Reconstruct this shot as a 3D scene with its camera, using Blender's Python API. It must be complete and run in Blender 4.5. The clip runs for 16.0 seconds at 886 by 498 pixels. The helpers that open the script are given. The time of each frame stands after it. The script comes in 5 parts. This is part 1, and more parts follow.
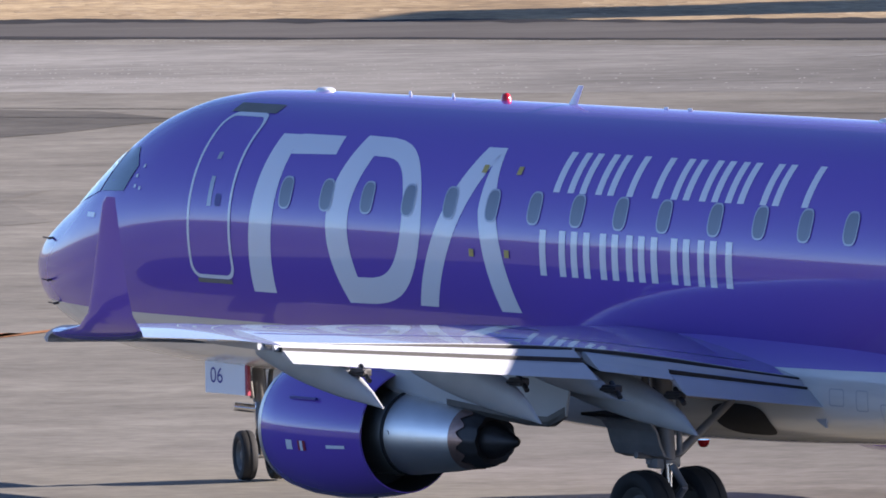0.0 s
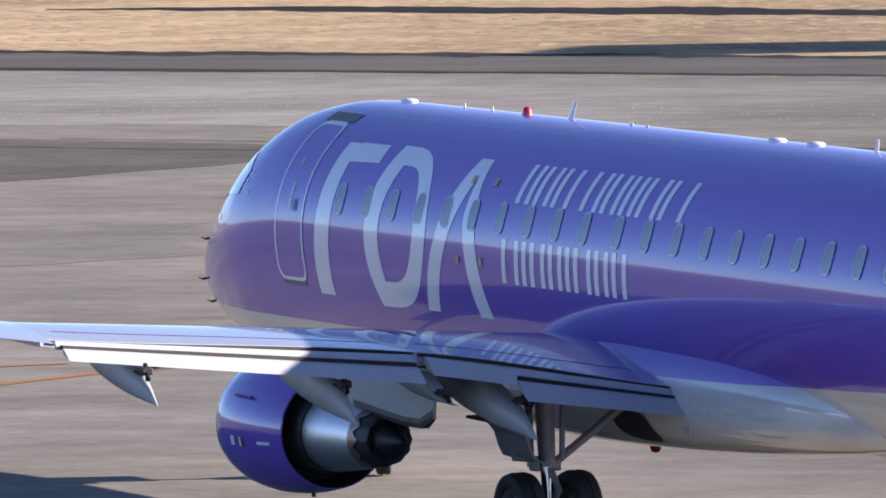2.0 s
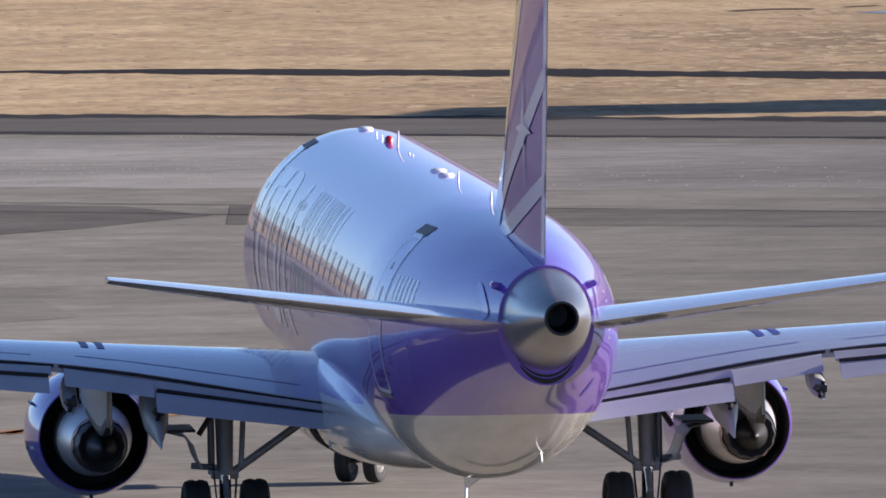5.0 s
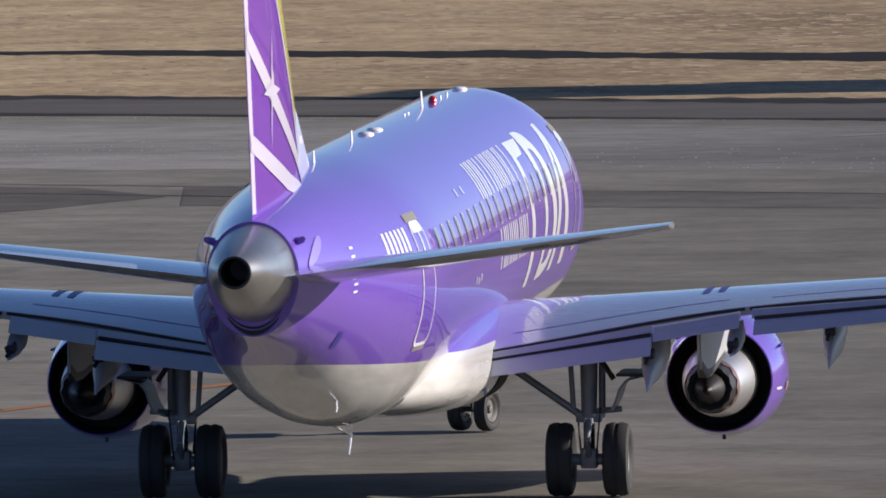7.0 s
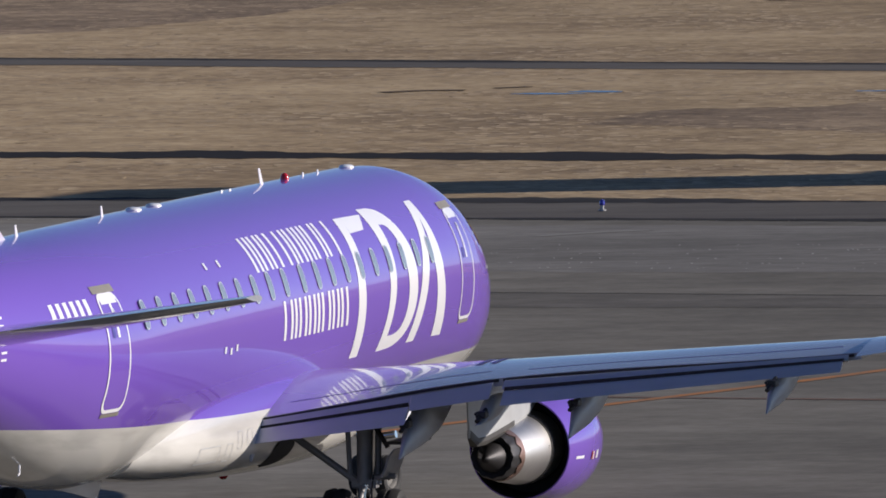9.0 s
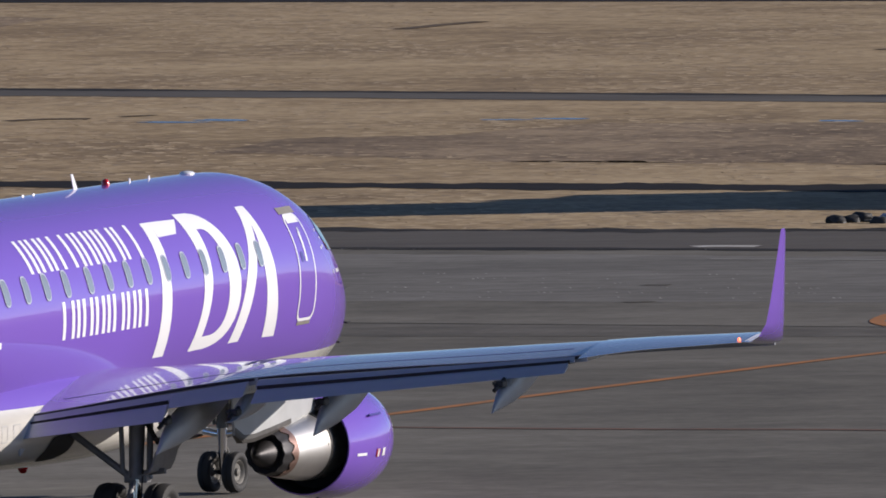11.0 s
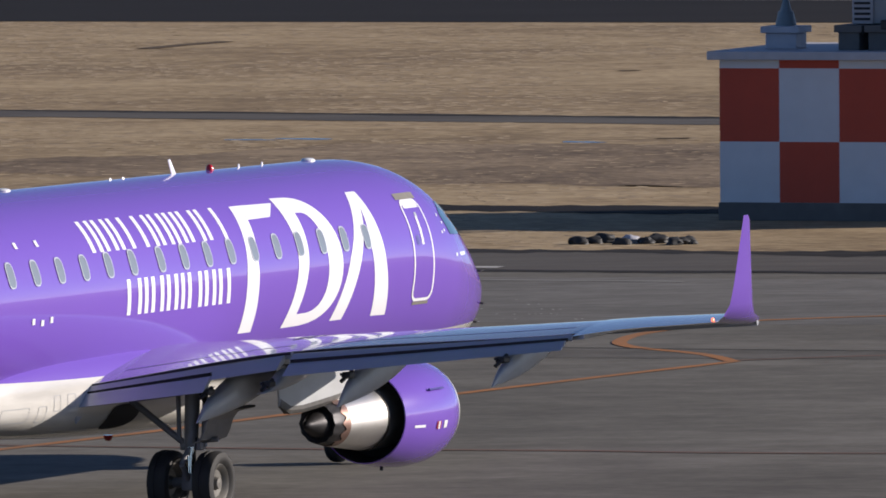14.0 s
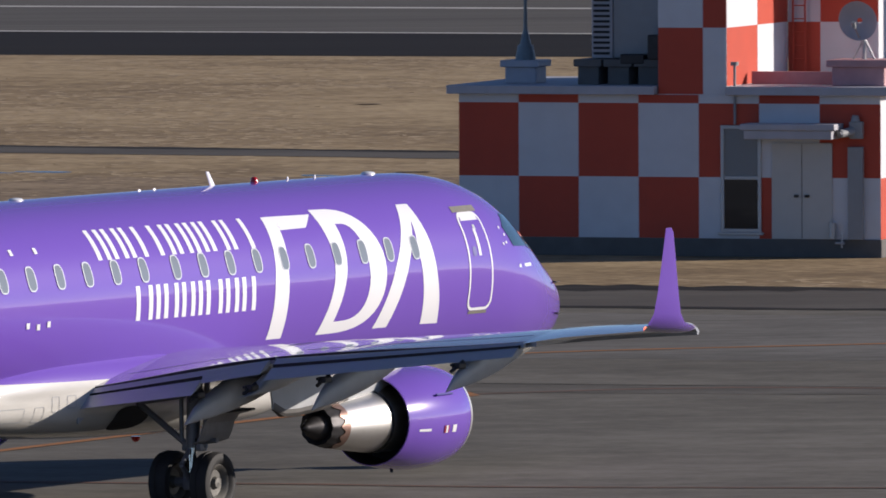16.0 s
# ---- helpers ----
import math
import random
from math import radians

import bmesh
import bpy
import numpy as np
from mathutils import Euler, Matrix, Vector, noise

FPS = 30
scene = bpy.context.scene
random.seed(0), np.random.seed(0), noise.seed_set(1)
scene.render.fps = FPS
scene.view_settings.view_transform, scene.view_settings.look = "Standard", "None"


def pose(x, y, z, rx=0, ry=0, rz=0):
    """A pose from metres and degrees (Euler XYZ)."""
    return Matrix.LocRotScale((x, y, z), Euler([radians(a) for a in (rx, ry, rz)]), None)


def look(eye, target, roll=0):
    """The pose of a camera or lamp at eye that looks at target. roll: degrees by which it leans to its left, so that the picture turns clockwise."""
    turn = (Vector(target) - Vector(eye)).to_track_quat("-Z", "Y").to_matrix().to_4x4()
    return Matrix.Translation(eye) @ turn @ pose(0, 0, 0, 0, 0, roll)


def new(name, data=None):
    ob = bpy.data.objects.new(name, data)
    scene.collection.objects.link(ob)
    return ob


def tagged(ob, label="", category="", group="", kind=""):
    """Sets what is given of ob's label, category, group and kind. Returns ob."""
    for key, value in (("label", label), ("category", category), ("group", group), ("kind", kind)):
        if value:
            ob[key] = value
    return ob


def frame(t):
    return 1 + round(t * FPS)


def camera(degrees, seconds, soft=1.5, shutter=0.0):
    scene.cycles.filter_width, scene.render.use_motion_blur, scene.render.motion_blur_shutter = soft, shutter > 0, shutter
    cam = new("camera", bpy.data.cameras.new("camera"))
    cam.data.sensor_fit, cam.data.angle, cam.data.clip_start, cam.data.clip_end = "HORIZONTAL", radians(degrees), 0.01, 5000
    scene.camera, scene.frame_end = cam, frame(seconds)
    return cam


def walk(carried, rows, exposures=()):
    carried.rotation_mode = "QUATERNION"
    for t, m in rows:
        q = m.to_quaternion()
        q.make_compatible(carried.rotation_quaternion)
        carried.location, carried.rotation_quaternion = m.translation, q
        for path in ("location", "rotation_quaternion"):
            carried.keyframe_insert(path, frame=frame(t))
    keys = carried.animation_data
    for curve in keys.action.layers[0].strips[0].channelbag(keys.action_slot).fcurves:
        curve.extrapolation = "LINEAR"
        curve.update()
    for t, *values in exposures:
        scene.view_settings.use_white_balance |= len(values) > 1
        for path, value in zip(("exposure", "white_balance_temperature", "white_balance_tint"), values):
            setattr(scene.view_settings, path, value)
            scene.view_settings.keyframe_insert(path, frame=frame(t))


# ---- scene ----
import functools
import itertools

# ---------------------------------------------------------------- camera
EYE_Z = 12.589
cam = camera(4.1028, 16.0, soft=1.7, shutter=0.2)
VIEW = [  # seconds, yaw, pitch, roll
    (0, -0.316, -3.754, -1.001),
    (0.5, -0.016, -3.729, -0.690),
    (1, 0.184, -3.642, -0.599),
    (1.5, 0.359, -3.639, -0.648),
    (2, 0.413, -3.585, -0.682),
    (2.5, 0.196, -3.527, -0.707),
    (3, 0.072, -3.480, -0.662),
    (3.5, 0.000, -3.406, -0.770),
    (4, -0.079, -3.343, -0.729),
    (4.5, -0.150, -3.309, -0.711),
    (4.7, -0.177, -3.302, -0.744),
    (6.8, -0.377, -3.383, -0.615),
    (7, -0.409, -3.393, -0.726),
    (7.5, -0.600, -3.313, -0.647),
    (8, -1.287, -3.224, -0.620),
    (8.5, -1.673, -3.110, -0.842),
    (9, -1.817, -2.947, -0.786),
    (9.5, -1.992, -2.893, -0.745),
    (10, -2.379, -2.877, -0.971),
    (10.2, -2.670, -2.860, -0.926),
    (12.3, -4.132, -2.831, -0.407),
    (12.5, -4.198, -2.836, -0.368),
    (13, -4.333, -2.792, -0.404),
    (13.5, -4.468, -2.785, -0.373),
    (14, -4.751, -2.754, -0.433),
    (14.5, -5.087, -2.750, -0.320),
    (15, -5.378, -2.685, -0.247),
    (15.5, -5.600, -2.619, -0.109),
    (16, -5.961, -2.606, -0.273),
]
TAXI = [  # seconds, x, y, heading
    (0, 5.374, 140.553, 36.60),
    (0.5, 4.518, 141.700, 33.66),
    (1, 3.871, 142.755, 30.50),
    (1.5, 3.211, 143.899, 27.35),
    (2, 2.557, 145.137, 24.11),
    (2.5, 2.056, 146.368, 20.95),
    (3, 1.571, 147.640, 17.78),
    (3.5, 1.150, 148.915, 14.56),
    (4, 0.804, 150.231, 11.31),
    (4.5, 0.557, 151.631, 8.12),
    (4.7, 0.480, 152.195, 6.81),
    (6.8, 0.300, 157.971, -5.23),
    (7, 0.362, 158.599, -6.31),
    (7.5, 0.534, 160.180, -8.84),
    (8, 0.815, 161.786, -11.17),
    (8.5, 1.171, 163.390, -13.27),
    (9, 1.580, 164.969, -15.19),
    (9.5, 2.076, 166.575, -17.01),
    (10, 2.612, 168.191, -18.70),
    (10.2, 2.838, 168.840, -19.32),
    (12.3, 5.852, 175.958, -24.49),
    (12.5, 6.189, 176.679, -25.00),
    (13, 7.065, 178.480, -26.19),
    (13.5, 7.994, 180.269, -27.39),
    (14, 8.981, 182.038, -28.76),
    (14.5, 10.027, 183.818, -30.27),
    (15, 11.154, 185.638, -31.87),
    (15.5, 12.352, 187.460, -33.72),
    (16, 13.597, 189.255, -35.69),
]


def view(yaw, pitch, roll):
    return pose(0, 0, EYE_Z, 90 + pitch, 0, yaw) @ pose(0, 0, 0, 0, 0, roll)


walk(cam, [(t, view(a, b, c)) for t, a, b, c in VIEW],
     exposures=[(0, 1.60, 6400, 18), (2.5, 1.50, 6450, 18), (4.7, 1.22, 6450, 18), (6.8, 0.62, 6250, 14), (8.0, 0.38, 6250, 14), (9.5, 0.22, 6250, 14), (10.2, 0.22, 6250, 14), (12.5, 0.50, 6350, 14), (14, 0.40, 6350, 14), (16, 0.24, 6350, 14)])

# ---------------------------------------------------------------- world and sun
SUN_DIR = Vector((1.0, 0.10, 0.345)).normalized()      # towards the sun
world = bpy.data.worlds.new("sky")
scene.world = world
world.use_nodes = True
wn = world.node_tree
sky = wn.nodes.new("ShaderNodeTexSky")
sky.sky_type, sky.sun_disc = "NISHITA", False
sky.sun_elevation = math.asin(SUN_DIR.z)
sky.sun_rotation = math.atan2(SUN_DIR.x, SUN_DIR.y)
sky.air_density, sky.dust_density, sky.ozone_density = 0.46, 0.2, 2.9
wn.links.new(sky.outputs[0], wn.nodes["Background"].inputs[0])
wn.nodes["Background"].inputs[1].default_value = 0.090
sun = new("sun", bpy.data.lights.new("sun", "SUN"))
sun.data.energy, sun.data.angle, sun.data.color = 5.0, radians(0.53), (1.0, 0.905, 0.785)
sun.matrix_world = look(SUN_DIR * 50, (0, 0, 0))

# ---------------------------------------------------------------- materials


def mat(name, color, rough=0.5, metal=0.0, coat=0.0, vary=0.0, scale=6.0, bump=0.0, bump_scale=40.0, spec=0.5):
    """A painted or bare surface with colour variation at two scales and fine relief."""
    m = bpy.data.materials.new(name)
    m.use_nodes = True
    nt = m.node_tree
    p = nt.nodes["Principled BSDF"]
    p.inputs["Base Color"].default_value = (*color, 1)
    p.inputs["Roughness"].default_value = rough
    p.inputs["Metallic"].default_value = metal
    p.inputs["Coat Weight"].default_value = coat
    p.inputs["Coat Roughness"].default_value = 0.03
    p.inputs["Coat IOR"].default_value = 1.5 if spec == 0.5 else 1.7
    p.inputs["Specular IOR Level"].default_value = spec
    tc = nt.nodes.new("ShaderNodeTexCoord")
    if vary:
        big, small, mul, ramp = (nt.nodes.new("ShaderNodeTexNoise"), nt.nodes.new("ShaderNodeTexNoise"),
                                 nt.nodes.new("ShaderNodeMath"), nt.nodes.new("ShaderNodeMix"))
        big.inputs["Scale"].default_value, small.inputs["Scale"].default_value = scale * 0.2, scale
        big.inputs["Detail"].default_value = small.inputs["Detail"].default_value = 5
        mul.operation = "MULTIPLY"
        nt.links.new(tc.outputs["Object"], big.inputs["Vector"])
        nt.links.new(tc.outputs["Object"], small.inputs["Vector"])
        nt.links.new(big.outputs["Fac"], mul.inputs[0])
        nt.links.new(small.outputs["Fac"], mul.inputs[1])
        ramp.data_type = "RGBA"
        ramp.inputs["A"].default_value = (*[c * (1 - vary) for c in color], 1)
        ramp.inputs["B"].default_value = (*[min(1, c * (1 + 1.6 * vary)) for c in color], 1)
        nt.links.new(mul.outputs[0], ramp.inputs["Factor"])
        ramp.clamp_factor = True
        nt.links.new(ramp.outputs["Result"], p.inputs["Base Color"])
    if bump:
        n, b = nt.nodes.new("ShaderNodeTexNoise"), nt.nodes.new("ShaderNodeBump")
        n.inputs["Scale"].default_value, n.inputs["Detail"].default_value = bump_scale, 4
        b.inputs["Strength"].default_value, b.inputs["Distance"].default_value = bump, 0.02
        nt.links.new(tc.outputs["Object"], n.inputs["Vector"])
        nt.links.new(n.outputs["Fac"], b.inputs["Height"])
        nt.links.new(b.outputs["Normal"], p.inputs["Normal"])
    return m


def ground_mat(name, dark, mid, light, stretch=(1, 1, 1), turn=0.0, scales=(0.05, 0.4, 6.0), rough=0.9, bump=0.3, spread=0.16, x_tone=0.0, weights=(0.40, 0.34, 0.26)):
    """Open ground: three noises of falling size over one another."""
    m = bpy.data.materials.new(name)
    m.use_nodes = True
    nt = m.node_tree
    p = nt.nodes["Principled BSDF"]
    p.inputs["Roughness"].default_value = rough
    p.inputs["Specular IOR Level"].default_value = 0.12
    tc, mp = nt.nodes.new("ShaderNodeTexCoord"), nt.nodes.new("ShaderNodeMapping")
    mp.inputs["Scale"].default_value, mp.inputs["Rotation"].default_value = stretch, (0, 0, turn)
    nt.links.new(tc.outputs["Object"], mp.inputs["Vector"])
    total = None
    for s, w in zip(scales, weights):
        n = nt.nodes.new("ShaderNodeTexNoise")
        n.inputs["Scale"].default_value, n.inputs["Detail"].default_value, n.inputs["Roughness"].default_value = s, 6, 0.62
        nt.links.new(mp.outputs[0], n.inputs["Vector"])
        k = nt.nodes.new("ShaderNodeMath")
        k.operation = "MULTIPLY_ADD"
        k.inputs[1].default_value = w
        k.inputs[2].default_value = 0
        nt.links.new(n.outputs["Fac"], k.inputs[0])
        if total:
            nt.links.new(total.outputs[0], k.inputs[2])
        total = k
    r = nt.nodes.new("ShaderNodeValToRGB")
    e = r.color_ramp.elements
    e[0].position, e[0].color = 0.5 - spread, (*dark, 1)
    e[1].position, e[1].color = 0.5 + spread, (*light, 1)
    x = e.new(0.5)
    x.color = (*mid, 1)
    nt.links.new(total.outputs[0], r.inputs[0])
    nt.links.new(r.outputs[0], p.inputs["Base Color"])
    if x_tone:
        # a darker stretch that fades in unevenly towards larger x
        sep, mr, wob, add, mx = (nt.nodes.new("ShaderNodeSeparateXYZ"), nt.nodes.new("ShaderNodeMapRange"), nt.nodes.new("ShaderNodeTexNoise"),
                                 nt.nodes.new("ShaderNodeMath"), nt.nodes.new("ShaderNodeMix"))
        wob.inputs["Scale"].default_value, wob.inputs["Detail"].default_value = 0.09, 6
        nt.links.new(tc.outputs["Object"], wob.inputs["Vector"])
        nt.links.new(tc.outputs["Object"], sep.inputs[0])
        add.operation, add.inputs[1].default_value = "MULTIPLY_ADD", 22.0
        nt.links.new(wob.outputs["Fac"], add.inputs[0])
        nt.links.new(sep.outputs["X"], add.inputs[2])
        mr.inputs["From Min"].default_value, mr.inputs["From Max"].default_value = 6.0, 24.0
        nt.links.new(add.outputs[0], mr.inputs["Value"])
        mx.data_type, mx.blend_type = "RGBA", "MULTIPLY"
        mx.inputs["B"].default_value = (x_tone, x_tone, x_tone, 1)
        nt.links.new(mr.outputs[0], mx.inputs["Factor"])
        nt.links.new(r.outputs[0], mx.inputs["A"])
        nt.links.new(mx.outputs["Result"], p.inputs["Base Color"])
    b = nt.nodes.new("ShaderNodeBump")
    b.inputs["Strength"].default_value, b.inputs["Distance"].default_value = bump, 0.05
    nt.links.new(total.outputs[0], b.inputs["Height"])
    nt.links.new(b.outputs["Normal"], p.inputs["Normal"])
    return m


def livery_mat(name, upper, lower):
    """Gloss paint in two colours that meet along the waterline of the hull, which rises towards nose and tail."""
    m = mat(name, upper, 0.24, 0.0, 0.74, spec=0.2)
    nt = m.node_tree
    p = nt.nodes["Principled BSDF"]
    tc, sp = nt.nodes.new("ShaderNodeTexCoord"), nt.nodes.new("ShaderNodeSeparateXYZ")
    nt.links.new(tc.outputs["Object"], sp.inputs[0])

    def math_node(op, a, b):
        n = nt.nodes.new("ShaderNodeMath")
        n.operation = op
        for i, v in enumerate((a, b)):
            if isinstance(v, (int, float)):
                n.inputs[i].default_value = v
            else:
                nt.links.new(v, n.inputs[i])
        return n.outputs[0]

    aft = math_node("MAXIMUM", math_node("MULTIPLY", sp.outputs["X"], -1.0), 0.0)
    line = math_node("ADD", math_node("MULTIPLY", math_node("POWER", aft, 1.82), 0.0053), 2.05)
    nose = math_node("MULTIPLY", math_node("MAXIMUM", math_node("SUBTRACT", sp.outputs["X"], 7.0), 0.0), 0.003)
    above = math_node("GREATER_THAN", sp.outputs["Z"], math_node("ADD", line, nose))
    dirt, mix, dmix = nt.nodes.new("ShaderNodeTexNoise"), nt.nodes.new("ShaderNodeMix"), nt.nodes.new("ShaderNodeMix")
    mp = nt.nodes.new("ShaderNodeMapping")
    mp.inputs["Scale"].default_value = (0.35, 2.6, 2.6)
    nt.links.new(tc.outputs["Object"], mp.inputs[0])
    nt.links.new(mp.outputs[0], dirt.inputs["Vector"])
    dirt.inputs["Scale"].default_value, dirt.inputs["Detail"].default_value = 1.1, 7
    mix.data_type = dmix.data_type = "RGBA"
    dmix.inputs["A"].default_value = (*[c * 0.80 for c in lower], 1)
    dmix.inputs["B"].default_value = (*lower, 1)
    grime = nt.nodes.new("ShaderNodeMapRange")
    grime.inputs["From Min"].default_value, grime.inputs["From Max"].default_value = 0.36, 0.56
    nt.links.new(dirt.outputs["Fac"], grime.inputs["Value"])
    nt.links.new(grime.outputs[0], dmix.inputs["Factor"])
    mix.inputs["B"].default_value = (*upper, 1)
    nt.links.new(dmix.outputs["Result"], mix.inputs["A"])
    nt.links.new(above, mix.inputs["Factor"])
    nt.links.new(mix.outputs["Result"], p.inputs["Base Color"])
    return m


PURPLE = (0.170, 0.084, 0.455)
M_hull = livery_mat("hull_paint", PURPLE, (0.65, 0.635, 0.59))
M_purple = mat("purple_paint", PURPLE, 0.22, coat=0.85, spec=0.2)
M_white = mat("white_marking", (0.80, 0.80, 0.82), 0.3, coat=0.8)
M_wing = mat("wing_grey", (0.38, 0.405, 0.45), 0.2, coat=0.8, vary=0.12, scale=1.2)
M_flap = mat("flap_grey", (0.40, 0.42, 0.46), 0.42, coat=0.12, spec=0.3, vary=0.12, scale=2.0)
M_under = mat("fairing_grey", (0.40, 0.41, 0.42), 0.4, vary=0.2, scale=3.0)
M_metal = mat("bare_metal", (0.52, 0.50, 0.46), 0.3, metal=0.9, vary=0.25, scale=3.0)
M_nozzle = mat("nozzle_metal", (0.78, 0.76, 0.73), 0.40, metal=1.0, vary=0.15, scale=5.0)
M_soot = mat("sooty_metal", (0.045, 0.043, 0.045), 0.5, metal=0.6, vary=0.4, scale=8.0)
M_burnt = mat("heat_tinted_metal", (0.42, 0.27, 0.22), 0.4, metal=0.9, vary=0.4, scale=14.0)
M_shield = mat("heat_shield", (0.10, 0.095, 0.09), 0.5, metal=0.5, vary=0.6, scale=5.0)
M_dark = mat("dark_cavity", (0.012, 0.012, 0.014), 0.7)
M_rubber = mat("tyre_rubber", (0.018, 0.018, 0.019), 0.75, vary=0.3, scale=9.0)
M_rim = mat("wheel_rim", (0.13, 0.125, 0.115), 0.55, metal=0.4, vary=0.2, scale=12)
M_gear = mat("gear_paint", (0.22, 0.22, 0.23), 0.45, metal=0.2, vary=0.35, scale=7.0)
M_chrome = mat("oleo_chrome", (0.75, 0.75, 0.76), 0.12, metal=1.0)
M_yellow = mat("yellow_paint", (0.62, 0.60, 0.03), 0.25, coat=0.8)
M_lilac = mat("lilac_paint", (0.66, 0.62, 0.74), 0.3, coat=0.8)
M_gold = mat("gold_marking", (0.55, 0.40, 0.10), 0.4)
M_red = mat("red_lens", (0.50, 0.01, 0.015), 0.15, coat=1.0)
M_navy = mat("navy_marking", (0.05, 0.04, 0.25), 0.4)
M_maroon = mat("maroon_marking", (0.30, 0.02, 0.05), 0.4)
M_glass = mat("cabin_window", (0.20, 0.23, 0.26), 0.12, coat=0.45)
M_surround = mat("window_surround", (0.44, 0.46, 0.50), 0.3, metal=0.3)
M_teal = mat("flight_deck_glass", (0.02, 0.05, 0.055), 0.03, coat=1.0)
M_sill = mat("door_sill", (0.20, 0.185, 0.155), 0.5, vary=0.3, scale=8)
M_doorwhite = mat("door_white", (0.74, 0.74, 0.76), 0.45)
M_pivot = mat("pivot_plate_paint", (0.28, 0.20, 0.58), 0.2, coat=0.6)
M_amber = mat("lamp_lens", (0.9, 0.25, 0.06), 0.2)
M_amber.node_tree.nodes["Principled BSDF"].inputs["Emission Color"].default_value = (1.0, 0.22, 0.12, 1)
M_amber.node_tree.nodes["Principled BSDF"].inputs["Emission Strength"].default_value = 1.3

SLANT = -0.37
LINE_TURN = math.atan(SLANT)
M_concrete = ground_mat("apron_concrete", (0.122, 0.113, 0.097), (0.190, 0.177, 0.151), (0.267, 0.251, 0.217), (0.7, 1.15, 1), -LINE_TURN, (0.12, 0.8, 4.5), spread=0.125, x_tone=0.69)
M_groove = ground_mat("grooved_concrete", (0.160, 0.152, 0.137), (0.218, 0.208, 0.190), (0.296, 0.284, 0.261), (0.5, 1.5, 1), -LINE_TURN, (0.12, 1.3, 5.5), spread=0.09, x_tone=0.66)
M_apron_dark = ground_mat("apron_asphalt", (0.066, 0.062, 0.054), (0.102, 0.094, 0.082), (0.152, 0.141, 0.125), (0.7, 1.15, 1), -LINE_TURN, (0.12, 0.8, 4.5), spread=0.125)
M_shoulder = ground_mat("shoulder_asphalt", (0.066, 0.060, 0.055), (0.092, 0.084, 0.076), (0.13, 0.12, 0.108), (0.4, 1.6, 1), -LINE_TURN, (0.12, 0.7, 8.0))
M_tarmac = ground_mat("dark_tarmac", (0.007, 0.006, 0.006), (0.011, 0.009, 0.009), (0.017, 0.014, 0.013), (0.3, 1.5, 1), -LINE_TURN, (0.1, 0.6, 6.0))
M_tar = ground_mat("tar_line", (0.012, 0.012, 0.012), (0.022, 0.02, 0.02), (0.05, 0.046, 0.042), (0.3, 1.5, 1), -LINE_TURN, (0.3, 1.2, 8.0))
M_grass = ground_mat("dry_grass", (0.225, 0.161, 0.096), (0.365, 0.269, 0.155), (0.512, 0.391, 0.234), (0.45, 0.45, 1), -LINE_TURN, (0.11, 0.9, 5.0), bump=0.9, spread=0.085, x_tone=0.80, weights=(0.36, 0.30, 0.34))
M_rough = ground_mat("coarse_dead_grass", (0.127, 0.092, 0.062), (0.236, 0.174, 0.115), (0.369, 0.278, 0.180), (0.5, 0.45, 1), -LINE_TURN, (0.2, 1.1, 5.5), bump=1.0, spread=0.085, x_tone=0.80, weights=(0.36, 0.30, 0.34))
M_runway = ground_mat("runway_surface", (0.075, 0.070, 0.064), (0.10, 0.094, 0.087), (0.13, 0.121, 0.112), (0.2, 2.0, 1), -LINE_TURN, (0.1, 0.4, 5.0))
M_orange = ground_mat("taxi_line_paint", (0.184, 0.125, 0.085), (0.322, 0.149, 0.065), (0.423, 0.178, 0.065), (1, 1, 1), 0, (0.5, 3.0, 14.0))
M_scuff = ground_mat("scuffed_concrete", (0.17, 0.165, 0.155), (0.23, 0.222, 0.208), (0.30, 0.29, 0.275), (0.4, 1, 1), 0, (0.3, 2.0, 12.0))
M_soil = ground_mat("bare_soil", (0.075, 0.056, 0.040), (0.11, 0.082, 0.056), (0.16, 0.12, 0.08), (0.4, 1, 1), 0, (0.3, 1.5, 8.0))
M_red_line = ground_mat("worn_red_paint", (0.115, 0.098, 0.084), (0.145, 0.100, 0.082), (0.20, 0.105, 0.078), (0.4, 1, 1), 0, (0.3, 2.0, 9.0))
M_pale = ground_mat("pale_line_paint", (0.30, 0.29, 0.27), (0.42, 0.41, 0.39), (0.55, 0.54, 0.52), (1, 1, 1), 0, (0.3, 2.0, 12.0))
M_water = mat("puddle_water", (0.05, 0.05, 0.045), 0.22)

# ---------------------------------------------------------------- mesh helpers


def part(name, bm, material, parent=None, label="", smooth=False):
    """One mesh object out of a bmesh, under a thing or a part."""
    me = bpy.data.meshes.new(name)
    bm.to_mesh(me)
    bm.free()
    for m in material if isinstance(material, (list, tuple)) else (material,):
        me.materials.append(m)
    if smooth:
        me.polygons.foreach_set("use_smooth", [True] * len(me.polygons))
        me.set_sharp_from_angle(angle=radians(40))
    ob = new(name, me)
    if parent:
        ob.parent = parent
    return tagged(ob, label) if label else ob


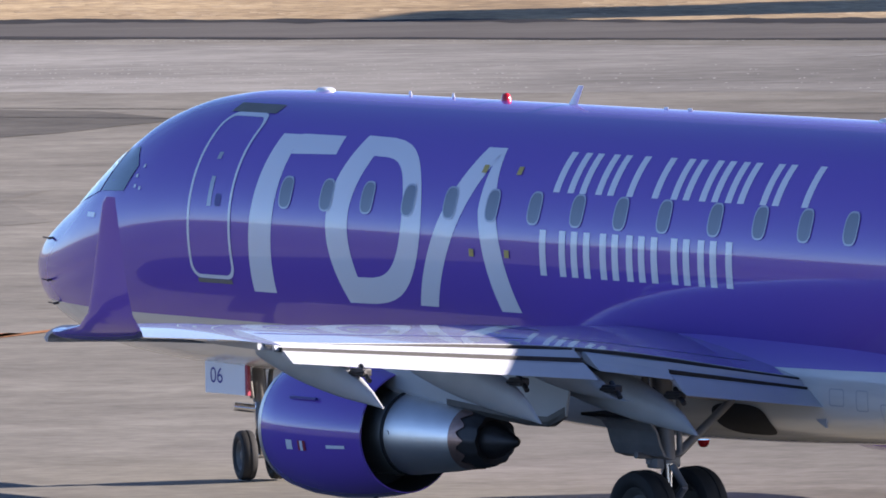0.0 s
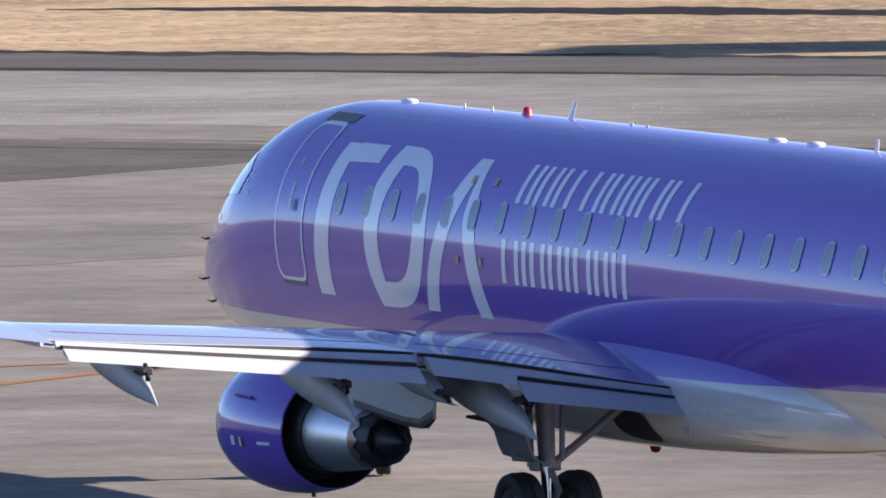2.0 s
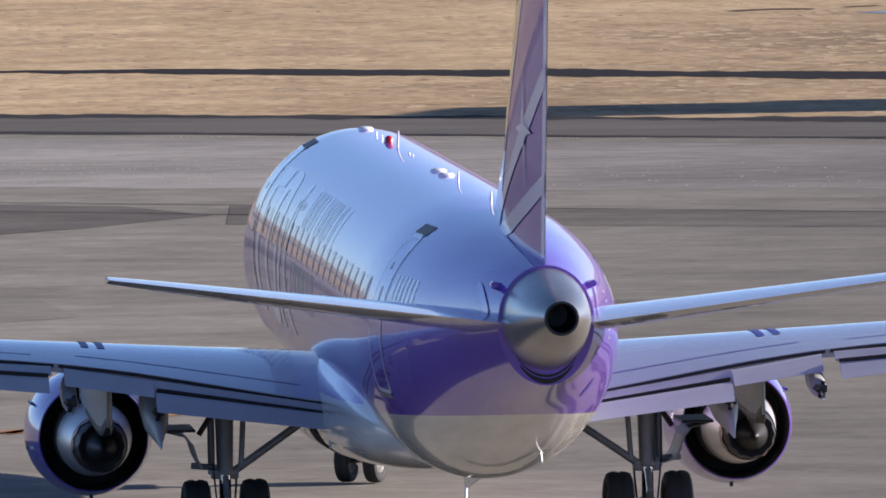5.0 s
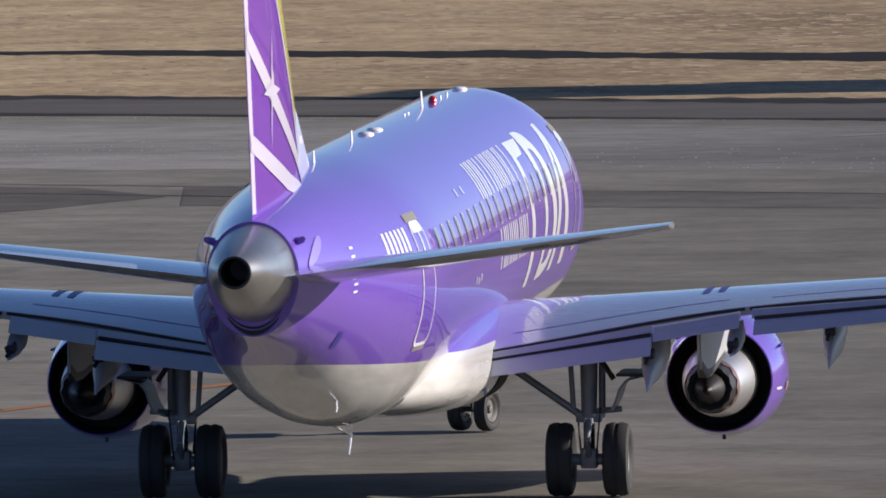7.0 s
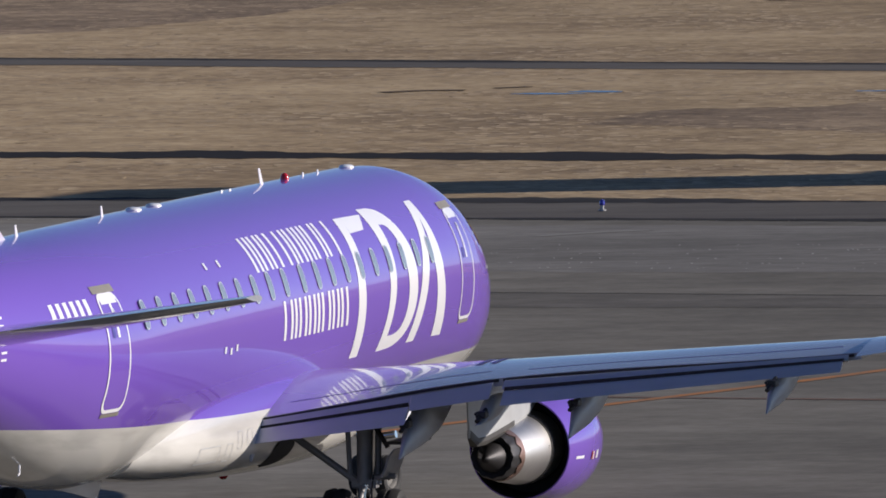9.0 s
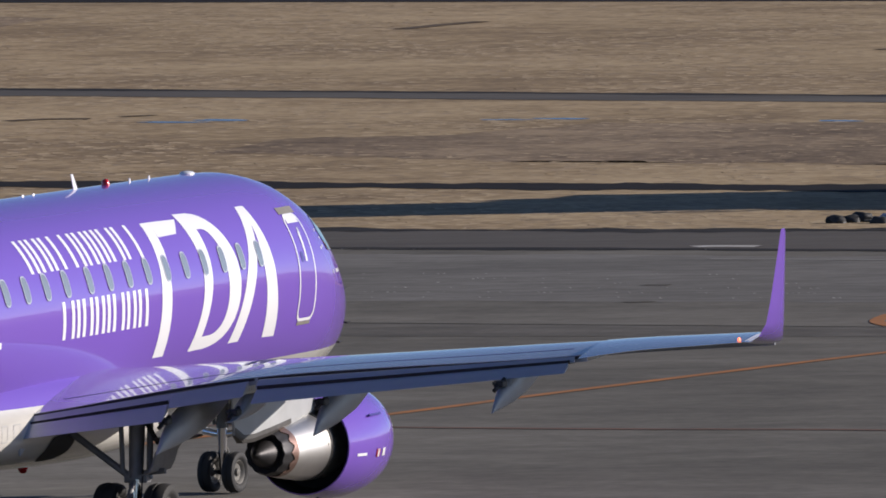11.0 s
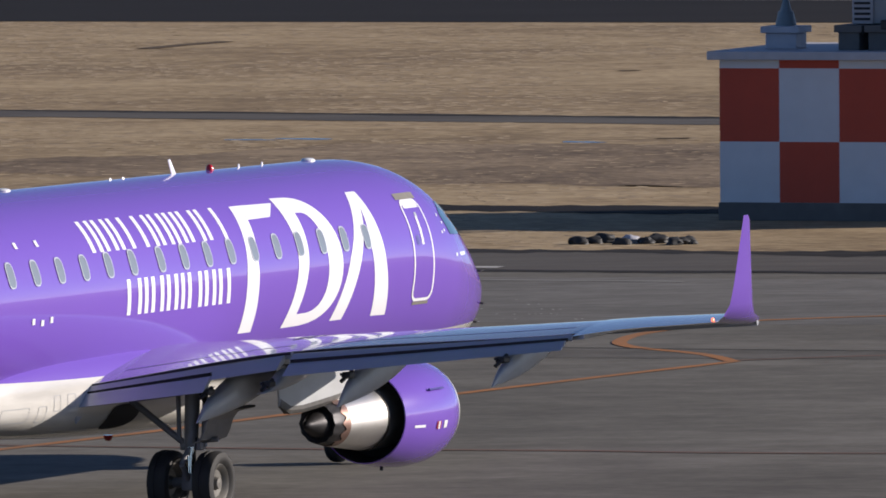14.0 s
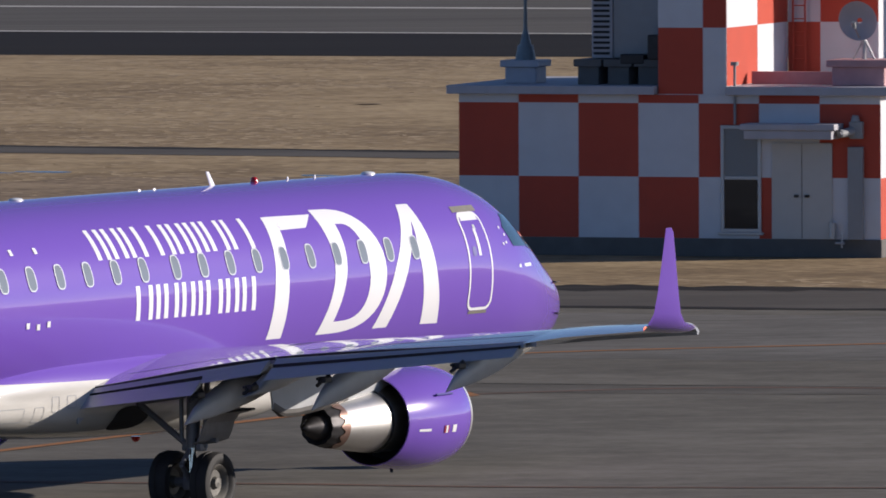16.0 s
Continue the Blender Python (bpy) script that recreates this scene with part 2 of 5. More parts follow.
def loft(rings, cap=True, closed=True):
    """Skin over rings of equal length."""
    bm = bmesh.new()
    vs = [[bm.verts.new(p) for p in ring] for ring in rings]
    n = len(rings[0])
    for a, b in zip(vs, vs[1:]):
        for i in range(n if closed else n - 1):
            j = (i + 1) % n
            bm.faces.new((a[i], a[j], b[j], b[i]))
    if cap:
        bm.faces.new(vs[0][::-1])
        bm.faces.new(vs[-1])
    bmesh.ops.recalc_face_normals(bm, faces=bm.faces[:])
    return bm


def box(x0, x1, y0, y1, z0, z1, bevel=0.0):
    bm = bmesh.new()
    bmesh.ops.create_cube(bm, size=1, matrix=Matrix.Translation(((x0 + x1) / 2, (y0 + y1) / 2, (z0 + z1) / 2))
                          @ Matrix.Diagonal((abs(x1 - x0), abs(y1 - y0), abs(z1 - z0), 1)))
    if bevel:
        bmesh.ops.bevel(bm, geom=bm.edges[:], offset=bevel, segments=2, affect="EDGES", profile=0.5)
    return bm


def join(*bms):
    out = bmesh.new()
    for b in bms:
        me = bpy.data.meshes.new("join")
        b.to_mesh(me)
        b.free()
        out.from_mesh(me)
        bpy.data.meshes.remove(me)
    return out


def rod(a, b, r, r2=None, n=14):
    """A round bar from a to b."""
    a, b = Vector(a), Vector(b)
    q = (b - a).to_track_quat("Z", "Y").to_matrix()
    ring = lambda c, k: [c + q @ Vector((math.cos(i * math.tau / n) * k, math.sin(i * math.tau / n) * k, 0)) for i in range(n)]
    return loft([ring(a, r), ring(b, r if r2 is None else r2)])


def lathe_x(profile, y, z, n=48, cap=False):
    """Turns a profile of (x, radius) about an axis along x."""
    return loft([[(x, y + r * math.cos(i * math.tau / n), z + r * math.sin(i * math.tau / n)) for i in range(n)] for x, r in profile], cap)


def spline(rows, x):
    """Smooth values between rows that are sorted by their first number."""
    k = 0
    while k < len(rows) - 2 and x > rows[k + 1][0]:
        k += 1
    a, b = rows[k], rows[k + 1]
    p, q = rows[max(k - 1, 0)], rows[min(k + 2, len(rows) - 1)]
    h = b[0] - a[0]
    t = (x - a[0]) / h
    out = []
    for i in range(1, len(a)):
        d = (b[i] - a[i]) / h

        def slope(u, v, w):
            s1, s2 = (v[i] - u[i]) / max(v[0] - u[0], 1e-9), (w[i] - v[i]) / max(w[0] - v[0], 1e-9)
            return 0 if s1 * s2 <= 0 else 2 * s1 * s2 / (s1 + s2)
        m0 = slope(p, a, b) if p is not a else d
        m1 = slope(a, b, q) if q is not b else d
        out.append((2 * t**3 - 3 * t * t + 1) * a[i] + (t**3 - 2 * t * t + t) * h * m0
                   + (3 * t * t - 2 * t**3) * b[i] + (t**3 - t * t) * h * m1)
    return out


# ---------------------------------------------------------------- ground


def sheet(name, corners, z, material, label, category="ground", cuts=1):
    bm = bmesh.new()
    bm.faces.new([bm.verts.new((x, y, z)) for x, y in corners])
    bmesh.ops.recalc_face_normals(bm, faces=bm.faces[:])
    if bm.faces[:][0].normal.z < 0:
        bmesh.ops.reverse_faces(bm, faces=bm.faces[:])
    ob = part(name, bm, material)
    return tagged(ob, label, category, kind="structure")


def strip(name, near, far, z, material, label, x0=-200, x1=300):
    """A band of ground between two lines, each given as (y at x = 0, slope)."""
    return sheet(name, [(x0, near[0] + near[1] * x0), (x1, near[0] + near[1] * x1), (x1, far[0] + far[1] * x1), (x0, far[0] + far[1] * x0)], z, material, label)


def wavy_strip(name, near, far, z, material, label, x0, x1, step, wave, seed, taper=0.0):
    """A band whose two edges wander a little, as turf and tar do."""
    bm = bmesh.new()
    n = int((x1 - x0) / step)
    rows = []
    for i in range(n + 1):
        x = x0 + (x1 - x0) * i / n
        w = lambda k: wave * (noise.noise((x * 0.35, k + seed, 0)) + 0.6 * noise.noise((x * 1.7, k + seed, 3.0)))
        lo, hi = near[0] + near[1] * x + w(0.3), far[0] + far[1] * x + w(7.7)
        if taper:
            hi = lo + (hi - lo) * (0.08 + 0.92 * min(1, (x - x0) / taper))
        rows.append((bm.verts.new((x, lo, z)), bm.verts.new((x, max(hi, lo + 0.02), z))))
    for a, b in zip(rows, rows[1:]):
        bm.faces.new((a[0], b[0], b[1], a[1]))
    return tagged(part(name, bm, material), label, "ground", kind="structure")


sheet("ground", [(-3000, -600), (3000, -600), (3000, 4500), (-3000, 4500)], -0.02, M_grass, "dry tan winter grass of the airfield", "grass")
strip("pavement_apron", (-60, 0), (259.9, -0.385), -0.012, M_concrete, "sunlit grey-brown concrete apron", -200, 300)
wavy_strip("pavement_shoulder", (259.9, -0.385), (267.9, -0.363), -0.008, M_shoulder, "dark asphalt shoulder between apron and grass", -120, 220, 0.5, 0.35, 2.0)
wavy_strip("pavement_edge", (267.2, -0.363), (268.6, -0.363), -0.004, M_tar, "dark ragged soil edge between asphalt and grass", -120, 220, 0.22, 1.1, 15.0)
wavy_strip("pavement_grooved", (238.5, -0.33), (257.5, -0.385), -0.009, M_groove, "paler grooved concrete along the apron edge", -120, 220, 0.6, 0.6, 40.0)
wavy_strip("pavement_joint", (259.6, -0.385), (260.5, -0.385), -0.004, M_tar, "tar joint along the apron edge", -120, 220, 0.4, 0.38, 5.0)
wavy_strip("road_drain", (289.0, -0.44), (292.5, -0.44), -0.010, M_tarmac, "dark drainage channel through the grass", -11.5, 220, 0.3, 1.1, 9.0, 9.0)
wavy_strip("road_service", (348.8, -0.60), (353.6, -0.60), -0.010, M_shoulder, "narrow asphalt service road in the grass", -150, 220, 0.8, 0.5, 12.0)
wavy_strip("road_verge", (353.3, -0.60), (354.5, -0.60), -0.006, M_tar, "dark edge strip along the service road", -150, 220, 0.5, 0.5, 9.0)
strip("road_runway_shoulder", (436.5, -0.40), (467.5, -0.45), -0.010, M_tarmac, "dark runway shoulder", -400, 500)
strip("road_runway", (467.5, -0.45), (560.0, -0.45), -0.006, M_runway, "grey runway surface in the distance", -400, 500)
strip("trim_runway_edge", (467.3, -0.45), (468.6, -0.45), -0.002, M_pale, "faded white runway edge line", -400, 500)
strip("trim_runway_line", (503.5, -0.45), (505.5, -0.45), -0.002, M_pale, "faded white runway line", -400, 500)
wavy_strip("pavement_patch", (226.0, -0.29), (232.1, -0.42), -0.007, M_apron_dark, "darker resurfaced band across the apron", -3.2, 44, 0.5, 0.18, 21.0)


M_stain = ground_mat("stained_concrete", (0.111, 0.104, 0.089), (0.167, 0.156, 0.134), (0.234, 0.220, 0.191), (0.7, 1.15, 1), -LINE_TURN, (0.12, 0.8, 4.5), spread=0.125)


def wedge_patch(points, z, material, label, name="pavement_stain", wave=0.35):
    bm = bmesh.new()
    ring = []
    for (ax, ay), (bx, by) in zip(points, points[1:] + points[:1]):
        for k in range(24):
            f = k / 24
            x, y = ax + (bx - ax) * f, ay + (by - ay) * f
            ring.append((x, y + wave * noise.noise((x * 0.8, y * 0.15, 1.7))))
    bm.faces.new([bm.verts.new((x, y, z)) for x, y in ring])
    bmesh.ops.triangulate(bm, faces=bm.faces[:])
    for f in bm.faces:
        if f.normal.z < 0:
            f.normal_flip()
    return tagged(part(name, bm, material), label, "pavement" if name == "pavement_stain" else "grass", kind="structure")


wedge_patch([(13, 304), (20, 296), (29, 291), (60, 276), (60, 300), (33, 316), (24, 318), (19, 312), (15.5, 311)], -0.016, M_rough, "coarser brown grass beyond the drainage channel", "ground_rough", 1.6)
wedge_patch([(-30, 386), (-5, 372), (0, 375), (6.8, 389), (12.8, 413), (4, 428), (-30, 440)], -0.016, M_rough, "coarser brown grass towards the runway", "ground_rough", 1.6)
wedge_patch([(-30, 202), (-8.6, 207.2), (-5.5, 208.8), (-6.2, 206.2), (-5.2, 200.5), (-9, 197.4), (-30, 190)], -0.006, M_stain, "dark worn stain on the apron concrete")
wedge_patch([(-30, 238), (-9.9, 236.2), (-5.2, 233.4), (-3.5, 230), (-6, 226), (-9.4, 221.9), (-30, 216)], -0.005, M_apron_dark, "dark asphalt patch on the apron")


def painted_line(points, width, z, label, paint=None, name="trim_taxi_line", category="taxi line"):
    """A painted line or a seam through points, smooth round its bends."""
    path = []
    for k in range(len(points) - 1):
        p0, p1, p2, p3 = (Vector(points[min(max(k + d, 0), len(points) - 1)]) for d in (-1, 0, 1, 2))
        for i in range(10):
            t = i / 10
            path.append(0.5 * (2 * p1 + (p2 - p0) * t + (2 * p0 - 5 * p1 + 4 * p2 - p3) * t * t + (3 * p1 - p0 - 3 * p2 + p3) * t**3))
    path.append(Vector(points[-1]))
    bm = bmesh.new()
    rows = []
    for i, p in enumerate(path):
        d = (path[min(i + 1, len(path) - 1)] - path[max(i - 1, 0)]).normalized()
        s = Vector((-d.y, d.x)) * width / 2
        rows.append((bm.verts.new((*(p - s), z)), bm.verts.new((*(p + s), z))))
    for a, b in zip(rows, rows[1:]):
        bm.faces.new((a[0], b[0], b[1], a[1]))
    for f in bm.faces:
        if f.normal.z < 0:
            f.normal_flip()
    return tagged(part(name, bm, paint or M_orange), label, category, kind="structure")


painted_line([(-34, 132), (-7.3, 172.2), (-4.7, 175.6), (10.2, 197.9), (14.4, 204.6), (19.4, 212.4), (23.3, 218.2)], 0.27, -0.002, "worn orange taxi guide line on the apron")
painted_line([(23.3, 218.2), (23.0, 220.6), (22.0, 223.2), (22.0, 225.4), (23.0, 228.4), (25.3, 231.6), (32.5, 233.8), (50, 237.5)], 0.28, -0.0015, "orange taxi guide line curving away")
painted_line([(-14, 171.5), (-9, 174.6), (-7.3, 175.6), (-6.6, 175.9)], 0.16, -0.002, "short orange taxi line stub")

painted_line([(23.3, 218.6), (27.0, 219.7), (31.0, 219.0), (44.0, 213.6)], 0.3, -0.0025, "faint worn red line along the resurfaced band", M_red_line)
painted_line([(8.0, 198.0), (14.0, 195.6), (18.0, 194.4), (22.1, 192.9), (34.0, 190.5)], 0.28, -0.0025, "faint worn red line on the apron", M_red_line)
for points, width, paint, label in (
        ([(-9, 236.0), (-3.6, 233.7), (7.0, 229.1), (14.7, 225.8), (24.4, 221.7), (31, 219.3), (44, 213.9)], 0.10, M_tar, "tar seam along the resurfaced band"),
        ([(-14, 235.2), (-7.7, 232.3), (-3.5, 230.4), (1.0, 228.0)], 0.12, M_tar, "thin tar seam in the asphalt patch"),
        ([(20.9, 253.1), (21.4, 253.2), (22.2, 252.9)], 0.6, M_pale, "pale lime streak beside the apron edge"),
        ([(20.8, 248.0), (23.0, 247.2), (25.3, 246.2)], 0.35, M_scuff, "faint pale scuff on the concrete"),
        ([(9.8, 249.0), (11.0, 250.1), (12.2, 250.8)], 0.4, M_scuff, "faint pale scuff on the concrete"),
        ([(18.7, 238.5), (19.2, 238.3)], 0.5, M_apron_dark, "dark oil spot on the concrete"),
        ([(17.9, 232.4), (18.4, 232.6)], 0.45, M_apron_dark, "dark oil spot on the concrete"),
        ([(32.1, 319.1), (33.0, 319.2)], 0.5, M_soil, "dark bare soil streak in the grass"),
        ([(23.4, 396.8), (25.0, 400.6), (26.5, 403.5)], 0.7, M_soil, "dark bare soil streak in the grass"),
        ([(8.8, 325.1), (9.8, 326.0), (11.0, 325.9)], 0.6, M_soil, "dark bare soil streak in the grass"),
        ([(11.8, 327.0), (12.8, 327.6)], 0.4, M_soil, "dark bare soil streak in the grass"),
        ([(36.2, 371.2), (36.9, 371.5)], 0.6, M_soil, "dark bare soil streak in the grass")):
    painted_line(points, width, -0.001, label, paint, "trim_seam", "pavement mark")


M_pale_fleck = ground_mat("worn_glint_fleck", (0.24, 0.23, 0.21), (0.32, 0.31, 0.29), (0.42, 0.41, 0.385), (1, 1, 1), 0, (0.5, 3.0, 14.0))


def flecks(seed):
    """Rows of small worn, pale flecks; light caught by the grooved concrete is put into their colour."""
    rng = np.random.default_rng(seed)
    verts, faces = [], []
    for y0, keep in ((259.0, 0.55), (249.0, 0.3), (247.2, 0.35), (245.6, 0.45), (243.8, 0.5), (242.0, 0.5), (240.2, 0.35)):
        for k in range(420):
            x = -22 + 0.105 * k + rng.uniform(-0.03, 0.03)
            if rng.uniform() > keep * (1.0 if x < 3 else 0.35):
                continue
            y, w, d, n = y0 - 0.34 * x + rng.uniform(-0.15, 0.15), rng.uniform(0.010, 0.026), rng.uniform(0.06, 0.16), len(verts)
            verts += [(x - w, y - d, -0.004), (x + w, y - d, -0.004), (x + w, y + d, -0.004), (x - w, y + d, -0.004)]
            faces.append((n, n + 1, n + 2, n + 3))
    me = bpy.data.meshes.new("pavement_flecks")
    me.from_pydata(verts, [], faces)
    me.materials.append(M_pale_fleck)
    return tagged(new("pavement_flecks", me), "rows of pale worn flecks with painted glints on the grooved concrete", "pavement", kind="stuff")


flecks(8)


def puddle(x, y, length, depth, seed):
    bm = bmesh.new()
    ring = []
    for i in range(40):
        a = i * math.tau / 40
        k = 1 + 0.5 * noise.noise((math.cos(a) * 1.3, math.sin(a) * 1.3, seed))
        ring.append((x + math.cos(a) * length * k, y + math.sin(a) * depth * k - 0.4 * math.cos(a) * length, -0.012))
    bm.faces.new([bm.verts.new(p) for p in ring])
    return tagged(part("puddle", bm, M_water), "thin rain puddle that mirrors sky in the grass", "puddle", "puddles in the grass", kind="structure")


for row in ((14.4, 323.8, 0.7, 0.7, 1), (13.0, 322.8, 0.9, 0.5, 2), (23.1, 321.6, 0.8, 0.5, 3), (21.6, 321.4, 0.6, 0.4, 4), (30.0, 317.5, 0.6, 0.5, 5)):
    puddle(*row)


# ---------------------------------------------------------------- tufts of dead grass


def tuft_mat():
    m = mat("dead_grass_blades", (0.3, 0.2, 0.1), 0.9)
    nt = m.node_tree
    g, r = nt.nodes.new("ShaderNodeNewGeometry"), nt.nodes.new("ShaderNodeValToRGB")
    e = r.color_ramp.elements
    e[0].color, e[1].color = (0.20, 0.145, 0.082, 1), (0.43, 0.325, 0.188, 1)
    x = e.new(0.45)
    x.color = (0.32, 0.232, 0.13, 1)
    nt.links.new(g.outputs["Random Per Island"], r.inputs[0])
    nt.links.new(r.outputs[0], nt.nodes["Principled BSDF"].inputs["Base Color"])
    return m


def tufts(count, x0, x1, y0, y1, seed):
    """Low clumps of blades, denser in drifts, kept off the paved strips."""
    rng = np.random.default_rng(seed)
    verts, faces = [], []
    paved = ((436.0, 900.0, -0.40), (259.0, 267.9, -0.37), (288.9, 292.6, -0.44), (348.5, 353.8, -0.60))
    while len(faces) < count:
        x, y = rng.uniform(x0, x1), y0 + (y1 - y0) * rng.uniform() ** 1.3
        if y < 267.7 - 0.363 * x or any(a + s * x - 0.1 < y < b + s * x + 0.1 for a, b, s in paved) or (26 < x < 42 and 262 < y + 0.43 * (x - 29) < 283):
            continue
        if noise.noise((x * 0.12, y * 0.05, seed)) + 0.5 * noise.noise((x * 0.5, y * 0.2, seed + 5)) < rng.uniform(-0.5, 0.35):
            continue
        h, w, a = rng.uniform(-0.018, -0.008), rng.uniform(0.10, 0.50), rng.uniform(0, math.pi)
        dx, dy = math.cos(a) * w / 2, math.sin(a) * w / 2
        k = len(verts)
        lean = rng.uniform(-0.1, 0.1, 4) + np.array((0, 1, 0, 1)) * rng.uniform(0.1, 0.5)
        verts += [(x - dx, y - dy, -0.024), (x + dx, y + dy, -0.024), (x + dx * 0.6 + lean[0], y + lean[1], h), (x - dx * 0.7 + lean[2], y + lean[3], h - 0.002), (x + lean[1], y + 0.25 * w, -0.024)]
        faces += [(k, k + 1, k + 2, k + 3), (k + 1, k + 4, k + 2), (k + 4, k, k + 3), (k + 4, k + 3, k + 2)]
    me = bpy.data.meshes.new("grass_tufts")
    me.from_pydata(verts, [], faces)
    me.materials.append(tuft_mat())
    return tagged(new("grass_tufts", me), "tufts of dead tan grass beside the apron", "grass", kind="stuff")


tufts(130000, -22, 70, 248, 440, 3)

# ---------------------------------------------------------------- aircraft (x ahead, y to its left, z up, origin under the main axle)
plane = tagged(new("passenger_aircraft"), "glossy purple twin-engine regional jet with white belly, taxiing", "aircraft")
TAIL_END = -14.2
HULL = [  # x, crown, keel, half width, height of the widest line
    (TAIL_END, 4.375, 3.02, 0.545, 3.74),
    (-13.3, 4.47, 2.84, 0.715, 3.67), (-12.0, 4.56, 2.56, 0.93, 3.56), (-10.5, 4.64, 2.16, 1.165, 3.42), (-9.0, 4.69, 1.78, 1.35, 3.29),
    (-7.5, 4.725, 1.49, 1.475, 3.21), (-6.0, 4.745, 1.37, 1.505, 3.2), (2.0, 4.77, 1.36, 1.505, 3.2), (9.8, 4.775, 1.36, 1.505, 3.2), (10.8, 4.76, 1.36, 1.505, 3.18),
    (11.6, 4.69, 1.37, 1.50, 3.11), (12.3, 4.535, 1.39, 1.465, 3.0), (12.9, 4.275, 1.42, 1.37, 2.88), (13.5, 3.91, 1.47, 1.23, 2.76),
    (14.1, 3.54, 1.55, 1.045, 2.64), (14.7, 3.24, 1.68, 0.82, 2.54), (15.2, 2.99, 1.86, 0.58, 2.47), (15.55, 2.74, 2.10, 0.33, 2.44),
    (15.7, 2.56, 2.28, 0.15, 2.43), (15.75, 2.45, 2.40, 0.03, 2.425)]


CONE = [  # the metal tail cone, narrower than the hull it closes
    (-15.98, 4.075, 3.69, 0.195, 3.885), (-15.7, 4.135, 3.57, 0.295, 3.87), (-15.2, 4.215, 3.42, 0.40, 3.84), (-14.7, 4.285, 3.30, 0.455, 3.81), (TAIL_END + 0.02, 4.345, 3.185, 0.50, 3.77)]


@functools.lru_cache(None)
def hull(x):
    return spline(HULL, x)


def hull_ring(x, n=72, rows=None):
    top, low, w, zc = spline(rows, x) if rows else hull(x)
    ring = []
    for i in range(n):
        a = i * math.tau / n
        s = math.sin(a)
        ring.append((x, w * math.cos(a), zc + (top - zc if s > 0 else zc - low) * s))
    return ring


def skin(x, z, side, off=0.006):
    """The point of the hull's skin at x and z, lifted off by some millimetres."""
    top, low, w, zc = hull(round(x, 4))
    h = top - zc if z > zc else zc - low
    k = max(-0.999, min(0.999, (z - zc) / h))
    y = w * math.sqrt(1 - k * k)
    ny, nz = y / (w * w), (z - zc) / (h * h)
    q = math.hypot(ny, nz) or 1
    return (x, side * (y + off * ny / q), z + off * nz / q)


def stations(a, b, step):
    n = max(1, round(abs(b - a) / step))
    return [a + (b - a) * i / n for i in range(n + 1)]


part("fuselage", loft([hull_ring(x) for x in stations(TAIL_END, 9.8, 0.5) + stations(9.8, 15.75, 0.12)[1:]]), M_hull, plane, "gloss purple hull with white underside", True)
part("tail_cone", loft([hull_ring(x, 72, CONE) for x in stations(-15.98, TAIL_END + 0.02, 0.12)], cap=False), M_metal, plane, "bare metal tail cone with streaks", True)
part("exhaust_pipe", lathe_x([(-15.97, 0.192), (-16.0, 0.19), (-16.0, 0.165), (-15.6, 0.16), (-15.3, 0.13), (-15.29, 0.01)], 0, 3.885, 32), M_soot, plane, "round sooty exhaust opening", True)


def flat(outline, hole=None, step=0.09):
    """A flat sheet in the x-z plane, cut fine enough to be bent over a curved skin."""
    bm = bmesh.new()
    if hole:
        a, b = [bm.verts.new((x, 0, z)) for x, z in outline], [bm.verts.new((x, 0, z)) for x, z in hole]
        n = len(a)
        for i in range(n):
            bm.faces.new((a[i], a[(i + 1) % n], b[(i + 1) % n], b[i]))
    else:
        bm.faces.new([bm.verts.new((x, 0, z)) for x, z in outline])
    zs, xs = [p[1] for p in outline], [p[0] for p in outline]
    for axis, lo, hi in ((2, min(zs), max(zs)), (0, min(xs), max(xs))):
        for k in range(1, int((hi - lo) / (step if axis == 2 else 0.4)) + 1):
            co, no = Vector(), Vector()
            co[axis], no[axis] = lo + k * (step if axis == 2 else 0.4), 1
            bmesh.ops.bisect_plane(bm, geom=bm.verts[:] + bm.edges[:] + bm.faces[:], plane_co=co, plane_no=no, dist=1e-5)
    bmesh.ops.triangulate(bm, faces=bm.faces[:])
    return bm


def bend(bm, side, surface, off):
    for v in bm.verts:
        v.co = Vector(surface(v.co.x, v.co.z, side, off))
    bmesh.ops.recalc_face_normals(bm, faces=bm.faces[:])
    c = bm.faces[:][0]
    if c.normal.y * side < 0:
        bmesh.ops.reverse_faces(bm, faces=bm.faces[:])
    return bm


def marking(name, outline, side, material, label="", hole=None, off=0.004, surface=skin, parent=None):
    return part(name, bend(flat(outline, hole), side, surface, off), material, parent or plane, label, True)


def oval(cx, cz, a, b, power=2.0, n=48, lean=0.0):
    out = []
    for i in range(n):
        t = i * math.tau / n
        c, s = math.cos(t), math.sin(t)
        x, z = a * math.copysign(abs(c) ** (2 / power), c), b * math.copysign(abs(s) ** (2 / power), s)
        out.append((cx + x + lean * z, cz + z))
    return out


def slab(x0, x1, z0, z1, lean=0.0):
    return [(x0, z0), (x1, z0), (x1 + lean, z1), (x0 + lean, z1)]


